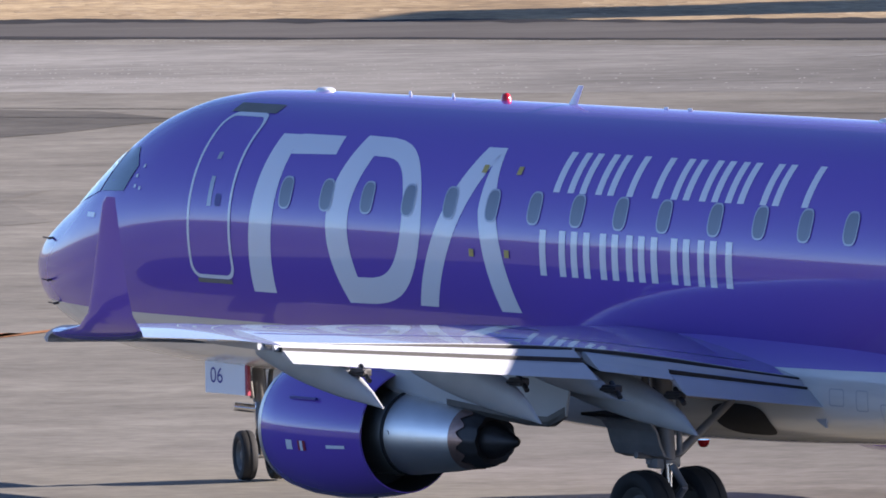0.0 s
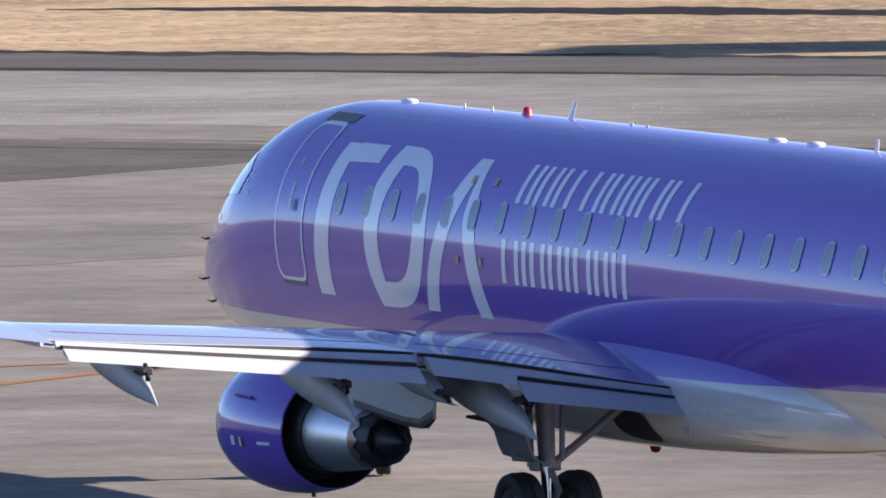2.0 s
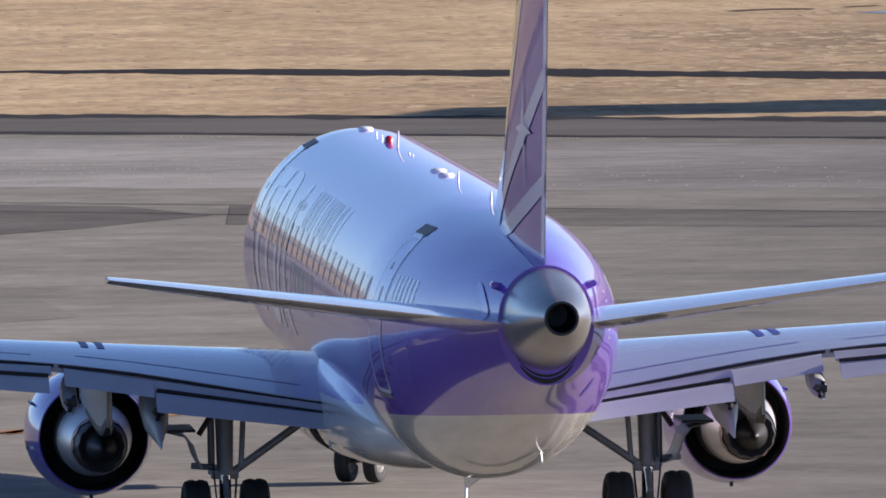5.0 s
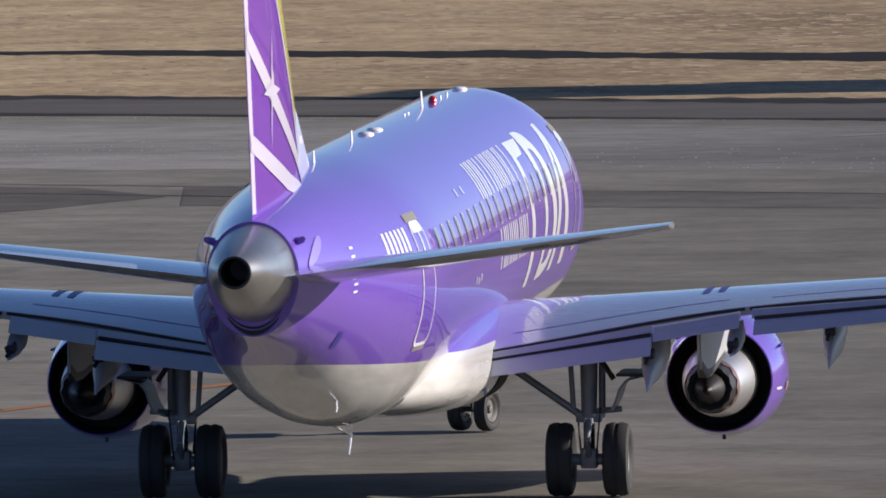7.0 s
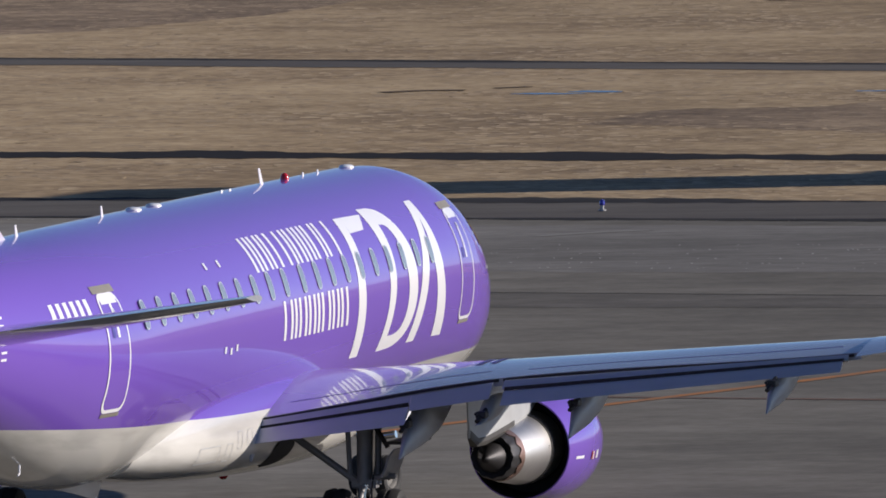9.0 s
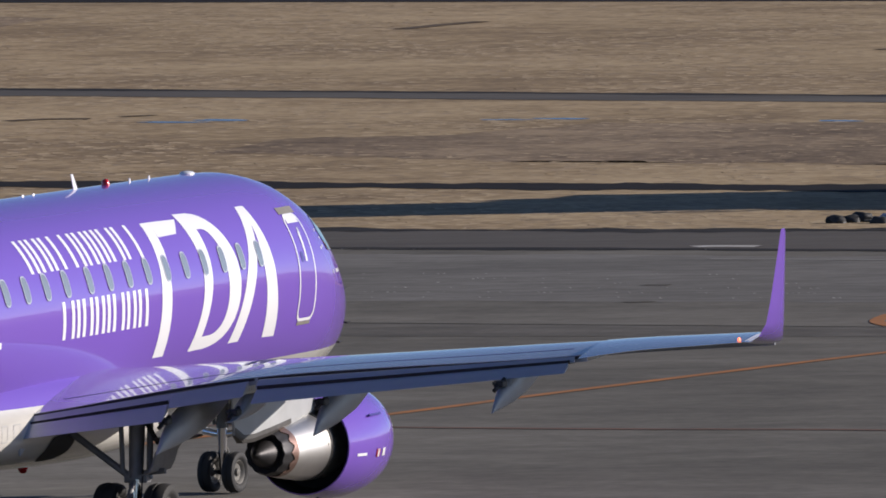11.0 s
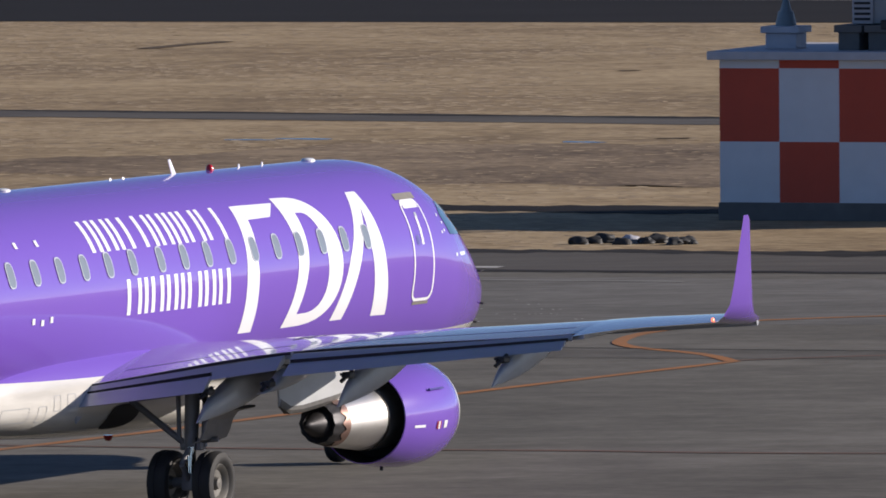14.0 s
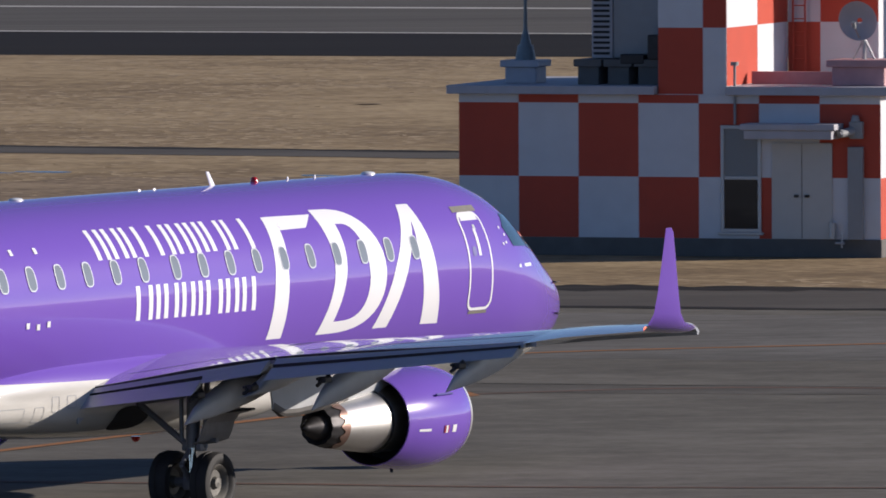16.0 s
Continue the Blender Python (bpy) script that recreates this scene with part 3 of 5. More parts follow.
def bowl(x_top, x_foot, bow, x_round, z_top, z_foot, n=48):
    """An outline with one slanting, slightly bowed side and one round side."""
    out, zc, h = [], (z_top + z_foot) / 2, (z_top - z_foot) / 2
    straight = lambda z: x_foot + (x_top - x_foot) * (z - z_foot) / (2 * h) + bow * math.sin(math.pi * (z - z_foot) / (2 * h))
    for i in range(n):
        a = -math.pi / 2 + i * math.tau / n
        z = zc + h * math.sin(a) if math.cos(a) >= 0 else zc + h * (1 - 2 * (i - n / 2) / (n / 2))
        side_x = straight(z)
        out.append((side_x + (x_round - side_x) * max(0.0, math.cos(a)) ** 0.55 if math.cos(a) > 1e-6 else side_x, z))
    return out


# large airline marking: plain bars and rings
for side, stem, top, ring, inner, legs in (
        (1, [(9.37, 4.33), (8.98, 4.33), (9.04, 3.4), (9.13, 2.45), (9.58, 2.45), (9.50, 3.3)], [(8.99, 4.34), (8.13, 4.34), (8.11, 4.13), (8.99, 4.11)],
         bowl(7.70, 7.68, 0.28, 6.10, 4.36, 2.40), bowl(7.36, 7.40, 0.16, 6.48, 4.14, 2.72),
         ([(5.29, 4.31), (4.93, 4.31), (5.41, 3.41), (5.93, 2.43), (6.28, 2.43), (5.77, 3.46)], [(5.03, 4.305), (4.93, 4.305), (4.68, 3.6), (4.32, 2.43), (4.70, 2.43), (5.03, 3.6)])),
        (-1, [(4.71, 4.3), (5.09, 4.3), (4.9, 3.5), (4.83, 2.41), (4.38, 2.41), (4.46, 3.3)], [(5.08, 4.3), (6.2, 4.29), (5.85, 4.1), (5.05, 4.09)],
         bowl(6.27, 5.91, 0.24, 7.94, 4.355, 2.41), bowl(6.78, 6.37, 0.12, 7.42, 4.12, 2.60),
         ([(9.0, 4.335), (9.32, 4.335), (8.72, 3.5), (8.12, 2.43), (7.68, 2.43), (8.25, 3.4)], [(9.2, 4.33), (9.36, 4.33), (9.53, 3.3), (9.75, 2.42), (9.2, 2.43), (9.03, 3.6)]))):
    marking("marking_bar", stem, side, M_white, "white slanting bar of the airline marking")
    marking("marking_bar", top, side, M_white)
    marking("marking_ring", ring, side, M_white, "white upright ring of the airline marking", inner)
    for leg in legs:
        marking("marking_bar", leg, side, M_white)
    # small words as plain bars
    d = -side
    for start, widths, z0, z1 in ((3.70 if side > 0 else -0.62, (0.42, 0.45, 0.28, 0.16, 0, 0.50, 0.45, 0.40, 0.56, 0.68), 3.86, 4.31),
                                  (3.80 if side > 0 else 0.26, (0.52, 0.16, 0.46, 0.42, 0.16, 0.52, 0.42, 0.44), 2.90, 3.43)):
        x = start
        for w in widths:
            if w == 0:
                x += d * 0.24
                continue
            bar = 0.12
            for k in ([0.0] if w < 0.3 else [0.0, w - 0.15]):
                marking("marking_bar", slab(x + d * k, x + d * (k + bar), z0, z1), side, M_white)
            x += d * (w + 0.075)
    for k in range(6):
        x = -8.82 - 0.25 * k
        marking("registration_bar", slab(x, x - 0.13, 3.70, 3.98), side, M_white)
    for k, (x, z) in enumerate(((5.12, 4.07), (4.45, 4.07), (5.1, 3.11), (4.42, 3.12)) if side > 0 else ((-2.3, 4.07), (-3.0, 4.07), (-2.3, 2.97), (-2.9, 2.97), (-2.6, 2.94))):
        marking("rescue_mark", slab(x - 0.045, x + 0.045, z - 0.045, z + 0.045), side, M_gold if side > 0 else M_white, off=0.011)
    marking("type_bar", slab(12.95 if side > 0 else 12.32, 13.2 if side > 0 else 12.92, 3.20, 3.255), side, M_white)


def rounded(x0, x1, z0, z1, r, n=6):
    out = []
    for cx, cz, a0 in ((x1 - r, z1 - r, 0), (x0 + r, z1 - r, 90), (x0 + r, z0 + r, 180), (x1 - r, z0 + r, 270)):
        out += [(cx + r * math.cos(radians(a0 + 90 * i / n)), cz + r * math.sin(radians(a0 + 90 * i / n))) for i in range(n + 1)]
    return out


def cabin_door(x0, x1, z0, z1, side):
    door = part("cabin_door", bend(flat(rounded(x0, x1, z0, z1, 0.16)), side, skin, 0.004), M_purple, plane, "closed purple cabin door", True)
    w = 0.045
    marking("outline", rounded(x0 - w, x1 + w, z0 - w, z1 + w, 0.17), side, M_white, "white door outline", rounded(x0, x1, z0, z1, 0.14), 0.007, parent=door)
    # flat strip; the shadow in the recessed step is put into its dull colour
    marking("step_recess", slab(x0 - 0.06, x1 + 0.08, z1 + 0.045, z1 + 0.14), side, M_sill, "dull strip painted for the shadowed step recess above the door", off=0.008, parent=door)
    if side < 0:
        marking("top_bar", slab(x0 + 0.06, x1 - 0.06, z1 - 0.09, z1), side, M_white, "thick white bar at the head of the door", off=0.009, parent=door)
    mid = (x0 + x1) / 2
    marking("handle", slab(mid - 0.03, mid + 0.05, 3.45, 3.8 if side > 0 else 3.88), side, M_surround if side > 0 else M_white, "pale handle recess", off=0.009, parent=door)
    marking("porthole", rounded(mid - 0.22, mid - 0.1, 3.45, 3.6, 0.04), side, M_navy, "", off=0.009, parent=door)
    marking("placard", slab(mid + 0.0, mid + 0.08, min(z1 - 0.24, 4.0), min(z1 - 0.16, 4.08)), side, M_surround, "", off=0.009, parent=door)
    marking("sill", slab(x0 + 0.05, x1 - 0.05, z0 - 0.1, z0 - 0.05), side, M_sill, "worn metal door sill", off=0.008, parent=door)


cabin_door(9.93, 10.72, 2.62, 4.49, 1)
cabin_door(10.63, 11.31, 2.62, 4.10, -1)
cabin_door(-8.52, -7.80, 2.60, 4.36, 1)
cabin_door(-8.42, -7.70, 2.54, 3.97, -1)

# cabin windows
for side in (1, -1):
    first, gap = (8.82, 0.811) if side > 0 else (8.93, 0.821)
    WINDOW_X = [first - gap * i for i in range(10)] + [0.58 - 0.82 * i for i in range(10)]
    frame_mesh, pane_mesh = None, None
    for x in WINDOW_X:
        if frame_mesh is None:
            fr = marking("cabin_window", oval(0, 3.665, 0.126, 0.192, 3.0, 32), side, M_surround, "rounded cabin window with grey surround",
                         oval(0, 3.665, 0.108, 0.172, 3.0, 32), 0.011, surface=lambda a, z, s, o: (a, *skin(0, z, s, o)[1:]))
            pn = marking("pane", oval(0, 3.665, 0.110, 0.174, 3.0, 32), side, M_glass, "", None, 0.009, surface=lambda a, z, s, o: (a, *skin(0, z, s, o)[1:]), parent=fr)
            frame_mesh, pane_mesh = fr.data, pn.data
        else:
            fr, pn = new("cabin_window", frame_mesh), new("pane", pane_mesh)
            fr.parent, pn.parent = plane, fr
            tagged(fr, "rounded cabin window with grey surround")
        fr.location = (x, 0, 0)
    # flight deck glazing
    for pts in ([(12.94, 3.52), (12.24, 3.55), (12.07, 3.86), (12.32, 4.07), (12.66, 4.02)], [(13.9, 3.30), (13.00, 3.51), (12.73, 4.01), (13.0, 4.03)]):
        marking("flight_deck_window", pts, side, M_teal, "dark tinted flight deck window", off=0.008)
    for x, z in ((11.9, 3.86), (12.0, 3.74), (11.86, 3.60), (11.98, 3.62)):
        marking("warning_mark", slab(x - 0.02, x + 0.03, z - 0.02, z + 0.02), side, M_white, off=0.008)

# probes at the nose
for side, (x, z) in itertools.product((1, -1), ((14.55, 2.86), (14.5, 2.35), (14.6, 2.05))):
    p = Vector(skin(x, z, side, 0.0))
    part("air_probe", join(rod(p, p + Vector((0.02, side * 0.06, -0.01)), 0.015), rod(p + Vector((-0.02, side * 0.06, -0.01)), p + Vector((0.12, side * 0.065, 0.005)), 0.008)), M_soot, plane)

# crown fittings


def blade(x, z, h, chord, sweep, name="blade_antenna"):
    rings = []
    for k in range(5):
        f = k / 4
        c = chord * (1 - 0.45 * f)
        rings.append([(x - sweep * f + c * 0.5 * math.cos(a), 0.018 * (1 - 0.4 * f) * math.sin(a), z + h * f) for a in [i * math.tau / 12 for i in range(12)]])
    return part(name, loft(rings), M_white, plane, "white blade antenna", True)


blade(5.08, 4.755, 0.24, 0.17, 0.17)
blade(-3.45, 4.69, 0.21, 0.11, 0.06)
blade(-7.7, 4.70, 0.17, 0.12, 0.06)
blade(7.4, 4.755, 0.07, 0.07, 0.0)
blade(8.25, 4.755, 0.07, 0.07, 0.0)
blade(3.3, 4.755, 0.04, 0.12, 0.0)
blade(2.85, 4.755, 0.04, 0.12, 0.0)
for x in (9.95, -0.8, -1.85):
    part("satellite_dome", loft([[(x + 0.14 * r * math.cos(a), 0.11 * r * math.sin(a), (4.755 if x > 0 else 4.74) + zz) for a in [i * math.tau / 24 for i in range(24)]] for r, zz in ((1, 0), (0.96, 0.035), (0.75, 0.055), (0.3, 0.062))]), M_white, plane, "low white dome", True)


def dome(name, x, z, r, h, down=False):
    s = -1 if down else 1
    rings = [[(x + r * k * math.cos(a), r * k * math.sin(a), z + s * h * q) for a in [i * math.tau / 20 for i in range(20)]] for k, q in ((1.1, 0), (1.0, 0.25), (0.9, 0.6), (0.6, 0.9), (0.15, 1.0))]
    return part(name, loft(rings), M_red, plane, "red anti-collision beacon", True)


dome("beacon", 6.36, 4.765, 0.06, 0.10)
dome("beacon", 2.7, 0.96, 0.07, 0.09, True)

# wing to body fairing
FAIR = [(-5.2, 1.43, 0.84, 1.80, 2.04), (-4.5, 1.37, 1.10, 1.80, 2.26), (-3.8, 1.30, 1.28, 1.79, 2.42), (-3.0, 1.24, 1.39, 1.78, 2.54), (-1.5, 1.15, 1.49, 1.76, 2.62), (0.5, 1.07, 1.56, 1.74, 2.62),
        (2.5, 1.04, 1.62, 1.70, 2.50), (4.2, 1.09, 1.58, 1.68, 2.25), (5.4, 1.22, 1.20, 1.65, 2.0), (6.2, 1.42, 0.5, 1.6, 1.75)]
SQUARE_Y, SQUARE_Z = 0.68, 0.80


def fair_ring(x, n=56):
    low, w, zc, top = spline(FAIR, x)
    out = []
    for i in range(n):
        a = i * math.tau / n
        c, s = math.cos(a), math.sin(a)
        out.append((x, w * math.copysign(abs(c) ** SQUARE_Y, c), zc + (top - zc if s > 0 else zc - low) * math.copysign(abs(s) ** SQUARE_Z, s)))
    return out


part("wing_fairing", loft([fair_ring(x) for x in stations(-5.2, 6.2, 0.25)]), M_hull, plane, "bulged wing root fairing, purple over white", True)
for side in (1, -1):
    for x0, x1, z0, z1 in ((-1.75, -1.5, 1.66, 1.86), (-2.15, -1.95, 1.62, 1.86), (-2.6, -2.35, 1.48, 1.72), (-3.6, -2.85, 1.50, 1.72)):
        w = 0.012

        def fairing_skin(x, z, s, o):
            low, wd, zc, top = spline(FAIR, x)
            k = min(0.999, abs((z - zc) / (top - zc if z > zc else zc - low))) ** (1 / SQUARE_Z)
            return (x, s * (wd * math.sqrt(max(0.0, 1 - k * k)) ** SQUARE_Y + o), z)
        marking("access_panel", rounded(x0, x1, z0, z1, 0.03), side, M_under, "", rounded(x0 + w, x1 - w, z0 + w, z1 - w, 0.025), 0.004, surface=fairing_skin)
    # flat near-black oval: the shade inside the open well is painted on the skin
    marking("wheel_well", oval(0.12, 1.42, 0.48, 0.19, 3.0), side, M_dark, "dark oval painted for the shade in the open wheel well", off=0.012, surface=fairing_skin)


# ---- wings
def thick(c, t):
    return 5 * t * (0.2969 * math.sqrt(c) - 0.126 * c - 0.3516 * c * c + 0.2843 * c**3 - 0.1036 * c**4)


WING = [(0.6, 4.27, -1.2, 1.86, 0.165), (1.6, 3.75, -1.3, 1.95, 0.16), (2.8, 3.12, -1.38, 2.11, 0.145), (4.75, 2.10, -1.5, 2.375, 0.12), (9.83, -0.55, -2.55, 2.94, 0.105), (12.42, -1.90, -3.42, 3.145, 0.10)]
BOX_END = [(0.6, -0.88), (1.6, -0.95), (4.75, -1.05), (9.83, -2.06), (12.42, -3.0)]
SKIN_END = [(0.6, 1.82), (1.56, 1.972), (4.74, 2.493), (9.7, 2.887), (12.42, 3.235)]      # height of the upper skin at its aft edge

TIP_EDGE = [(9.83, 2.87), (10.7, 3.0), (11.5, 3.075), (12.42, 3.16)]      # height of the trailing edge outboard of the flap


def wing_top(y, x):
    """Height of the wing's upper skin; the section is sheared so that its aft edge droops as the span goes on."""
    le, te, z, t = spline(WING, y)
    c = le - te
    raw = lambda q: z + c * (thick(q, t) * 1.05 + 0.008 * math.sin(math.pi * q))
    qb = (le - spline(BOX_END, y)[0]) / c
    q = min(1.0, max(0.0, (le - x) / c))
    if y > 9.83:
        return raw(q) + (spline(TIP_EDGE, y)[0] - raw(1.0)) * q
    return raw(q) + (spline(SKIN_END, y)[0] - raw(qb)) * q / qb


def wing_ring(y, side, cut):
    le, te, z, t = spline(WING, y)
    c = le - te
    f = (le - spline(BOX_END, y)[0]) / c if cut else 1.0
    fr = [f * (0.5 - 0.5 * math.cos(math.pi * i / 14)) for i in range(15)]
    up = [(le - c * q, side * y, wing_top(y, le - c * q)) for q in fr[::-1]]
    lo = [(le - c * q, side * y, wing_top(y, le - c * q) - c * thick(q, t) * 1.75) for q in fr[1:]]
    return up + lo


def element(rows, side, t):
    """A flap element: rows of y, front x, front z, back x, back z."""
    rings = []
    for y, xf, zf, xb, zb in rows:
        ring = []
        for q, h in ((1, 0.04), (0.6, 0.35), (0.25, 0.75), (0.08, 0.6), (0, 0.0), (0.08, -0.7), (0.3, -0.8), (0.65, -0.4), (1, -0.04)):
            ring.append((xf + (xb - xf) * q, side * y, zf + (zb - zf) * q + t * (h - 0.6)))
        rings.append(ring)
    return loft(rings)


for side in (1, -1):
    wing = part("wing", loft([wing_ring(y, side, True) for y in stations(0.6, 9.82, 0.66)]), M_wing, plane, "grey swept wing with glossy upper skin", True)
    part("wing_tip_panel", loft([wing_ring(y, side, False) for y in stations(9.84, 12.42, 0.4)]), M_wing, plane, "", True)
    rows = []
    for y in stations(5.0, 12.36, 0.6):
        le, te, z, t = spline(WING, y)
        k = 1.25 - 0.035 * (y - 5.0)
        rows.append([(le + k * dx, side * y, z + k * dz) for dx, dz in ((-0.10, 0.040), (0.05, 0.028), (0.16, -0.025), (0.20, -0.075), (0.17, -0.115), (0.13, -0.12), (0.13, -0.075), (0.08, -0.03), (-0.02, 0.0))])
    part("slat", loft(rows), M_wing, plane, "lowered leading edge slat", True)
    part("inboard_flap", element([(1.45, -0.99, 1.925, -1.09, 1.87), (3.56, -1.11, 2.272, -1.215, 2.20), (3.58, -1.112, 2.276, -1.342, 2.115), (4.68, -1.10, 2.455, -1.42, 2.285)], side, 0.07), M_flap, plane, "partly lowered inboard flap")
    part("inboard_aft_flap", element([(1.45, -1.12, 1.830, -1.38, 1.665), (3.56, -1.23, 2.145, -1.55, 1.935)], side, 0.05), M_flap, plane)
    part("outboard_flap", element([(4.84, -1.12, 2.475, -1.33, 2.395), (9.66, -2.10, 2.872, -2.16, 2.835)], side, 0.06), M_flap, plane, "partly lowered outboard flap")
    part("outboard_aft_flap", element([(4.88, -1.36, 2.355, -1.66, 2.19), (9.60, -2.19, 2.80, -2.40, 2.685)], side, 0.04), M_flap, plane)
    part("flap_end_plate", loft([[(x, side * y, z) for x, z in ((-0.95, 1.68), (-1.08, 1.80), (-1.39, 1.64), (-1.37, 1.40), (-1.22, 1.47))] for y in (1.41, 1.44)]), M_flap, plane)
    for y0, y1 in ((1.46, 4.74), (4.80, 9.72)):
        rows = []
        for y in stations(y0, y1, 0.5):
            xe, zt = spline(BOX_END, y)[0], wing_top(y, spline(BOX_END, y)[0])
            rows.append([(xe + d, side * y, zt - h) for d, h in ((0.03, 0.010), (-0.03, 0.010), (-0.03, 0.05), (0.03, 0.05))])
        part("flap_cove", loft(rows), M_dark, plane, "dark gap ahead of the flap")
        # hinge line of the spoilers, a thin groove ahead of the flap gap
        rows = []
        for y in stations(y0 + 0.25, y1 - 0.25, 0.4):
            xe = spline(BOX_END, y)[0] + (0.62 if y1 < 5 else 0.45)
            rows.append([(xe + d, side * y, wing_top(y, xe + d) + h) for d, h in ((0.018, 0.002), (0.0, 0.003), (-0.018, 0.002))])
        part("spoiler_gap", loft(rows, cap=False, closed=False), M_navy, plane)
    part("flap_cove", loft([[(x + d, side * y, z - h) for d, h in ((0.03, 0.0), (-0.04, 0.0), (-0.03, 0.035), (0.03, 0.06))] for y, x, z in ((1.47, -1.09, 1.850), (3.54, -1.20, 2.178))]), M_dark, plane)
    part("flap_cove", loft([[(x + d, side * y, z - h) for d, h in ((0.03, 0.0), (-0.04, 0.0), (-0.04, 0.05), (0.03, 0.05))] for y, x, z in ((4.88, -1.33, 2.392), (9.60, -2.165, 2.825))]), M_dark, plane)
    rings = []
    for y, z, le, te, ny, nz, lift in ((12.42, 3.145, -1.90, -3.42, 0, 1, 0.015), (12.66, 3.18, -2.38, -3.92, -0.3, 0.95, 0.01), (12.85, 3.28, -3.02, -4.15, -0.65, 0.75, 0.0), (12.95, 3.45, -3.33, -4.14, -0.9, 0.42, 0.0),
                                       (13.01, 3.75, -3.50, -4.13, -0.97, 0.24, 0.0), (13.09, 4.2, -3.72, -4.15, -0.97, 0.24, 0.0), (13.17, 4.64, -3.94, -4.18, -0.97, 0.24, 0.0), (13.185, 4.71, -4.03, -4.19, -0.97, 0.24, 0.0)):
        c = le - te
        fr = [0.5 - 0.5 * math.cos(math.pi * i / 10) for i in range(11)]
        rings.append([(le - c * q, side * (y + ny * c * thick(q, 0.09)), z + lift * q + nz * c * thick(q, 0.09)) for q in fr[::-1]]
                     + [(le - c * q, side * (y - ny * c * thick(q, 0.09)), z + lift * q - nz * c * thick(q, 0.09)) for q in fr[1:]])
    part("winglet", loft(rings), M_purple, plane, "purple upturned winglet", True)
    part("position_lamp", loft([[(-3.22 + 0.035 * k * math.cos(a), side * (12.3 + 0.022 * k * math.sin(a)), wing_top(12.3, -3.22) + q - 0.005) for a in [i * math.tau / 12 for i in range(12)]] for k, q in ((1, 0), (0.9, 0.03), (0.3, 0.045))]), M_amber, plane, "small lit amber lamp", True)
    # dark walkway and fuel marks across the upper skin
    for y in (4.12, 4.32):
        rows = []
        for k in range(13):
            x = 0.4 + 1.5 * k / 12
            rows.append([(x, side * (y + w), wing_top(y + w, x) + 0.005) for w in (-0.045, 0.045)])
        part("walkway_mark", loft(rows, cap=False, closed=False), M_navy, plane)
    # flap track fairings
    for y, x0, tx, tz, w, h in ((8.70, -0.5, -2.80, 2.14, 0.12, 0.27), (5.86, 0.7, -1.88, 1.75, 0.14, 0.36), (3.53, 1.3, -1.70, 1.46, 0.16, 0.42), (4.62, 0.0, -1.95, 1.92, 0.10, 0.24)):
        zc = spline(WING, y)[2] - 0.20
        rings = []
        for k in range(13):
            f = k / 12
            x = x0 + (tx - x0) * f
            low = zc - 0.02 - (zc - 0.02 - tz) * f ** 0.85 - 0.05 * math.sin(math.pi * f)
            rear = zc + 0.10 - 0.34 * max(0.0, (min(f, 0.88) - 0.55) / 0.33)
            top = rear if f <= 0.88 else rear + (tz + 0.01 - rear) * ((f - 0.88) / 0.12)
            mid, hh, ww = (top + low) / 2, max(0.006, (top - low) / 2), w * max(0.08, min(1.0, 2.2 * f + 0.15, 3.2 * (1 - f)))
            rings.append([(x, side * (y + ww * math.copysign(abs(math.cos(a)) ** 0.7, math.cos(a))), mid + hh * math.copysign(abs(math.sin(a)) ** 0.8, math.sin(a))) for a in [i * math.tau / 20 for i in range(20)]])
        fairing = part("flap_track_fairing", loft(rings), M_under, plane, "pointed grey flap track fairing", True)
        part("actuator", join(box(tx + 0.28, tx + 0.5, side * y - 0.07, side * y + 0.07, zc - 0.16, zc - 0.07, 0.02), rod((tx + 0.45, side * y - 0.04, zc - 0.05), (tx + 0.2, side * y + 0.03, zc - 0.2), 0.03, n=8), rod((tx + 0.5, side * y + 0.07, zc - 0.12), (tx + 0.24, side * y + 0.05, zc - 0.1), 0.022, n=8)), M_soot, fairing)

    # ---- engine
    ey, ez = side * 4.08, 1.285
    nacelle = part("engine_nacelle", lathe_x([(4.450, 0.56), (4.779, 0.60), (4.875, 0.645), (4.889, 0.68), (4.859, 0.715), (4.742, 0.755), (4.450, 0.798), (4.011, 0.812), (3.572, 0.788), (3.206, 0.742), (2.943, 0.695), (2.937, 0.678)], ey, ez, 64), M_purple, plane, "gloss purple engine nacelle", True)
    part("inlet_lip", lathe_x([(4.758, 0.598), (4.878, 0.64), (4.901, 0.68), (4.875, 0.716), (4.772, 0.748)], ey, ez, 64), M_nozzle, nacelle, "polished inlet lip", True)
    part("fan_face", lathe_x([(4.450, 0.57), (4.377, 0.3), (4.596, 0.12), (4.685, 0.01)], ey, ez, 40), M_soot, nacelle, "", True)
    part("fan_duct", lathe_x([(2.937, 0.680), (3.014, 0.665), (3.486, 0.63), (3.545, 0.50), (3.486, 0.44)], ey, ez, 64), M_dark, nacelle, "dark bypass duct", True)
    part("core_nozzle", lathe_x([(3.5, 0.49), (3.05, 0.495), (2.75, 0.475), (2.38, 0.435), (2.0, 0.395), (1.73, 0.36), (1.69, 0.352), (1.71, 0.33), (2.1, 0.32)], ey, ez, 64), M_nozzle, nacelle, "bright brushed metal core nozzle", True)
    part("nozzle_band", lathe_x([(2.84, 0.484), (2.835, 0.493), (2.79, 0.489), (2.785, 0.478)], ey, ez, 64), M_soot, nacelle, "", True)
    n = 64
    teeth = lambda i: abs((i * 24 / n) % 2 - 1)
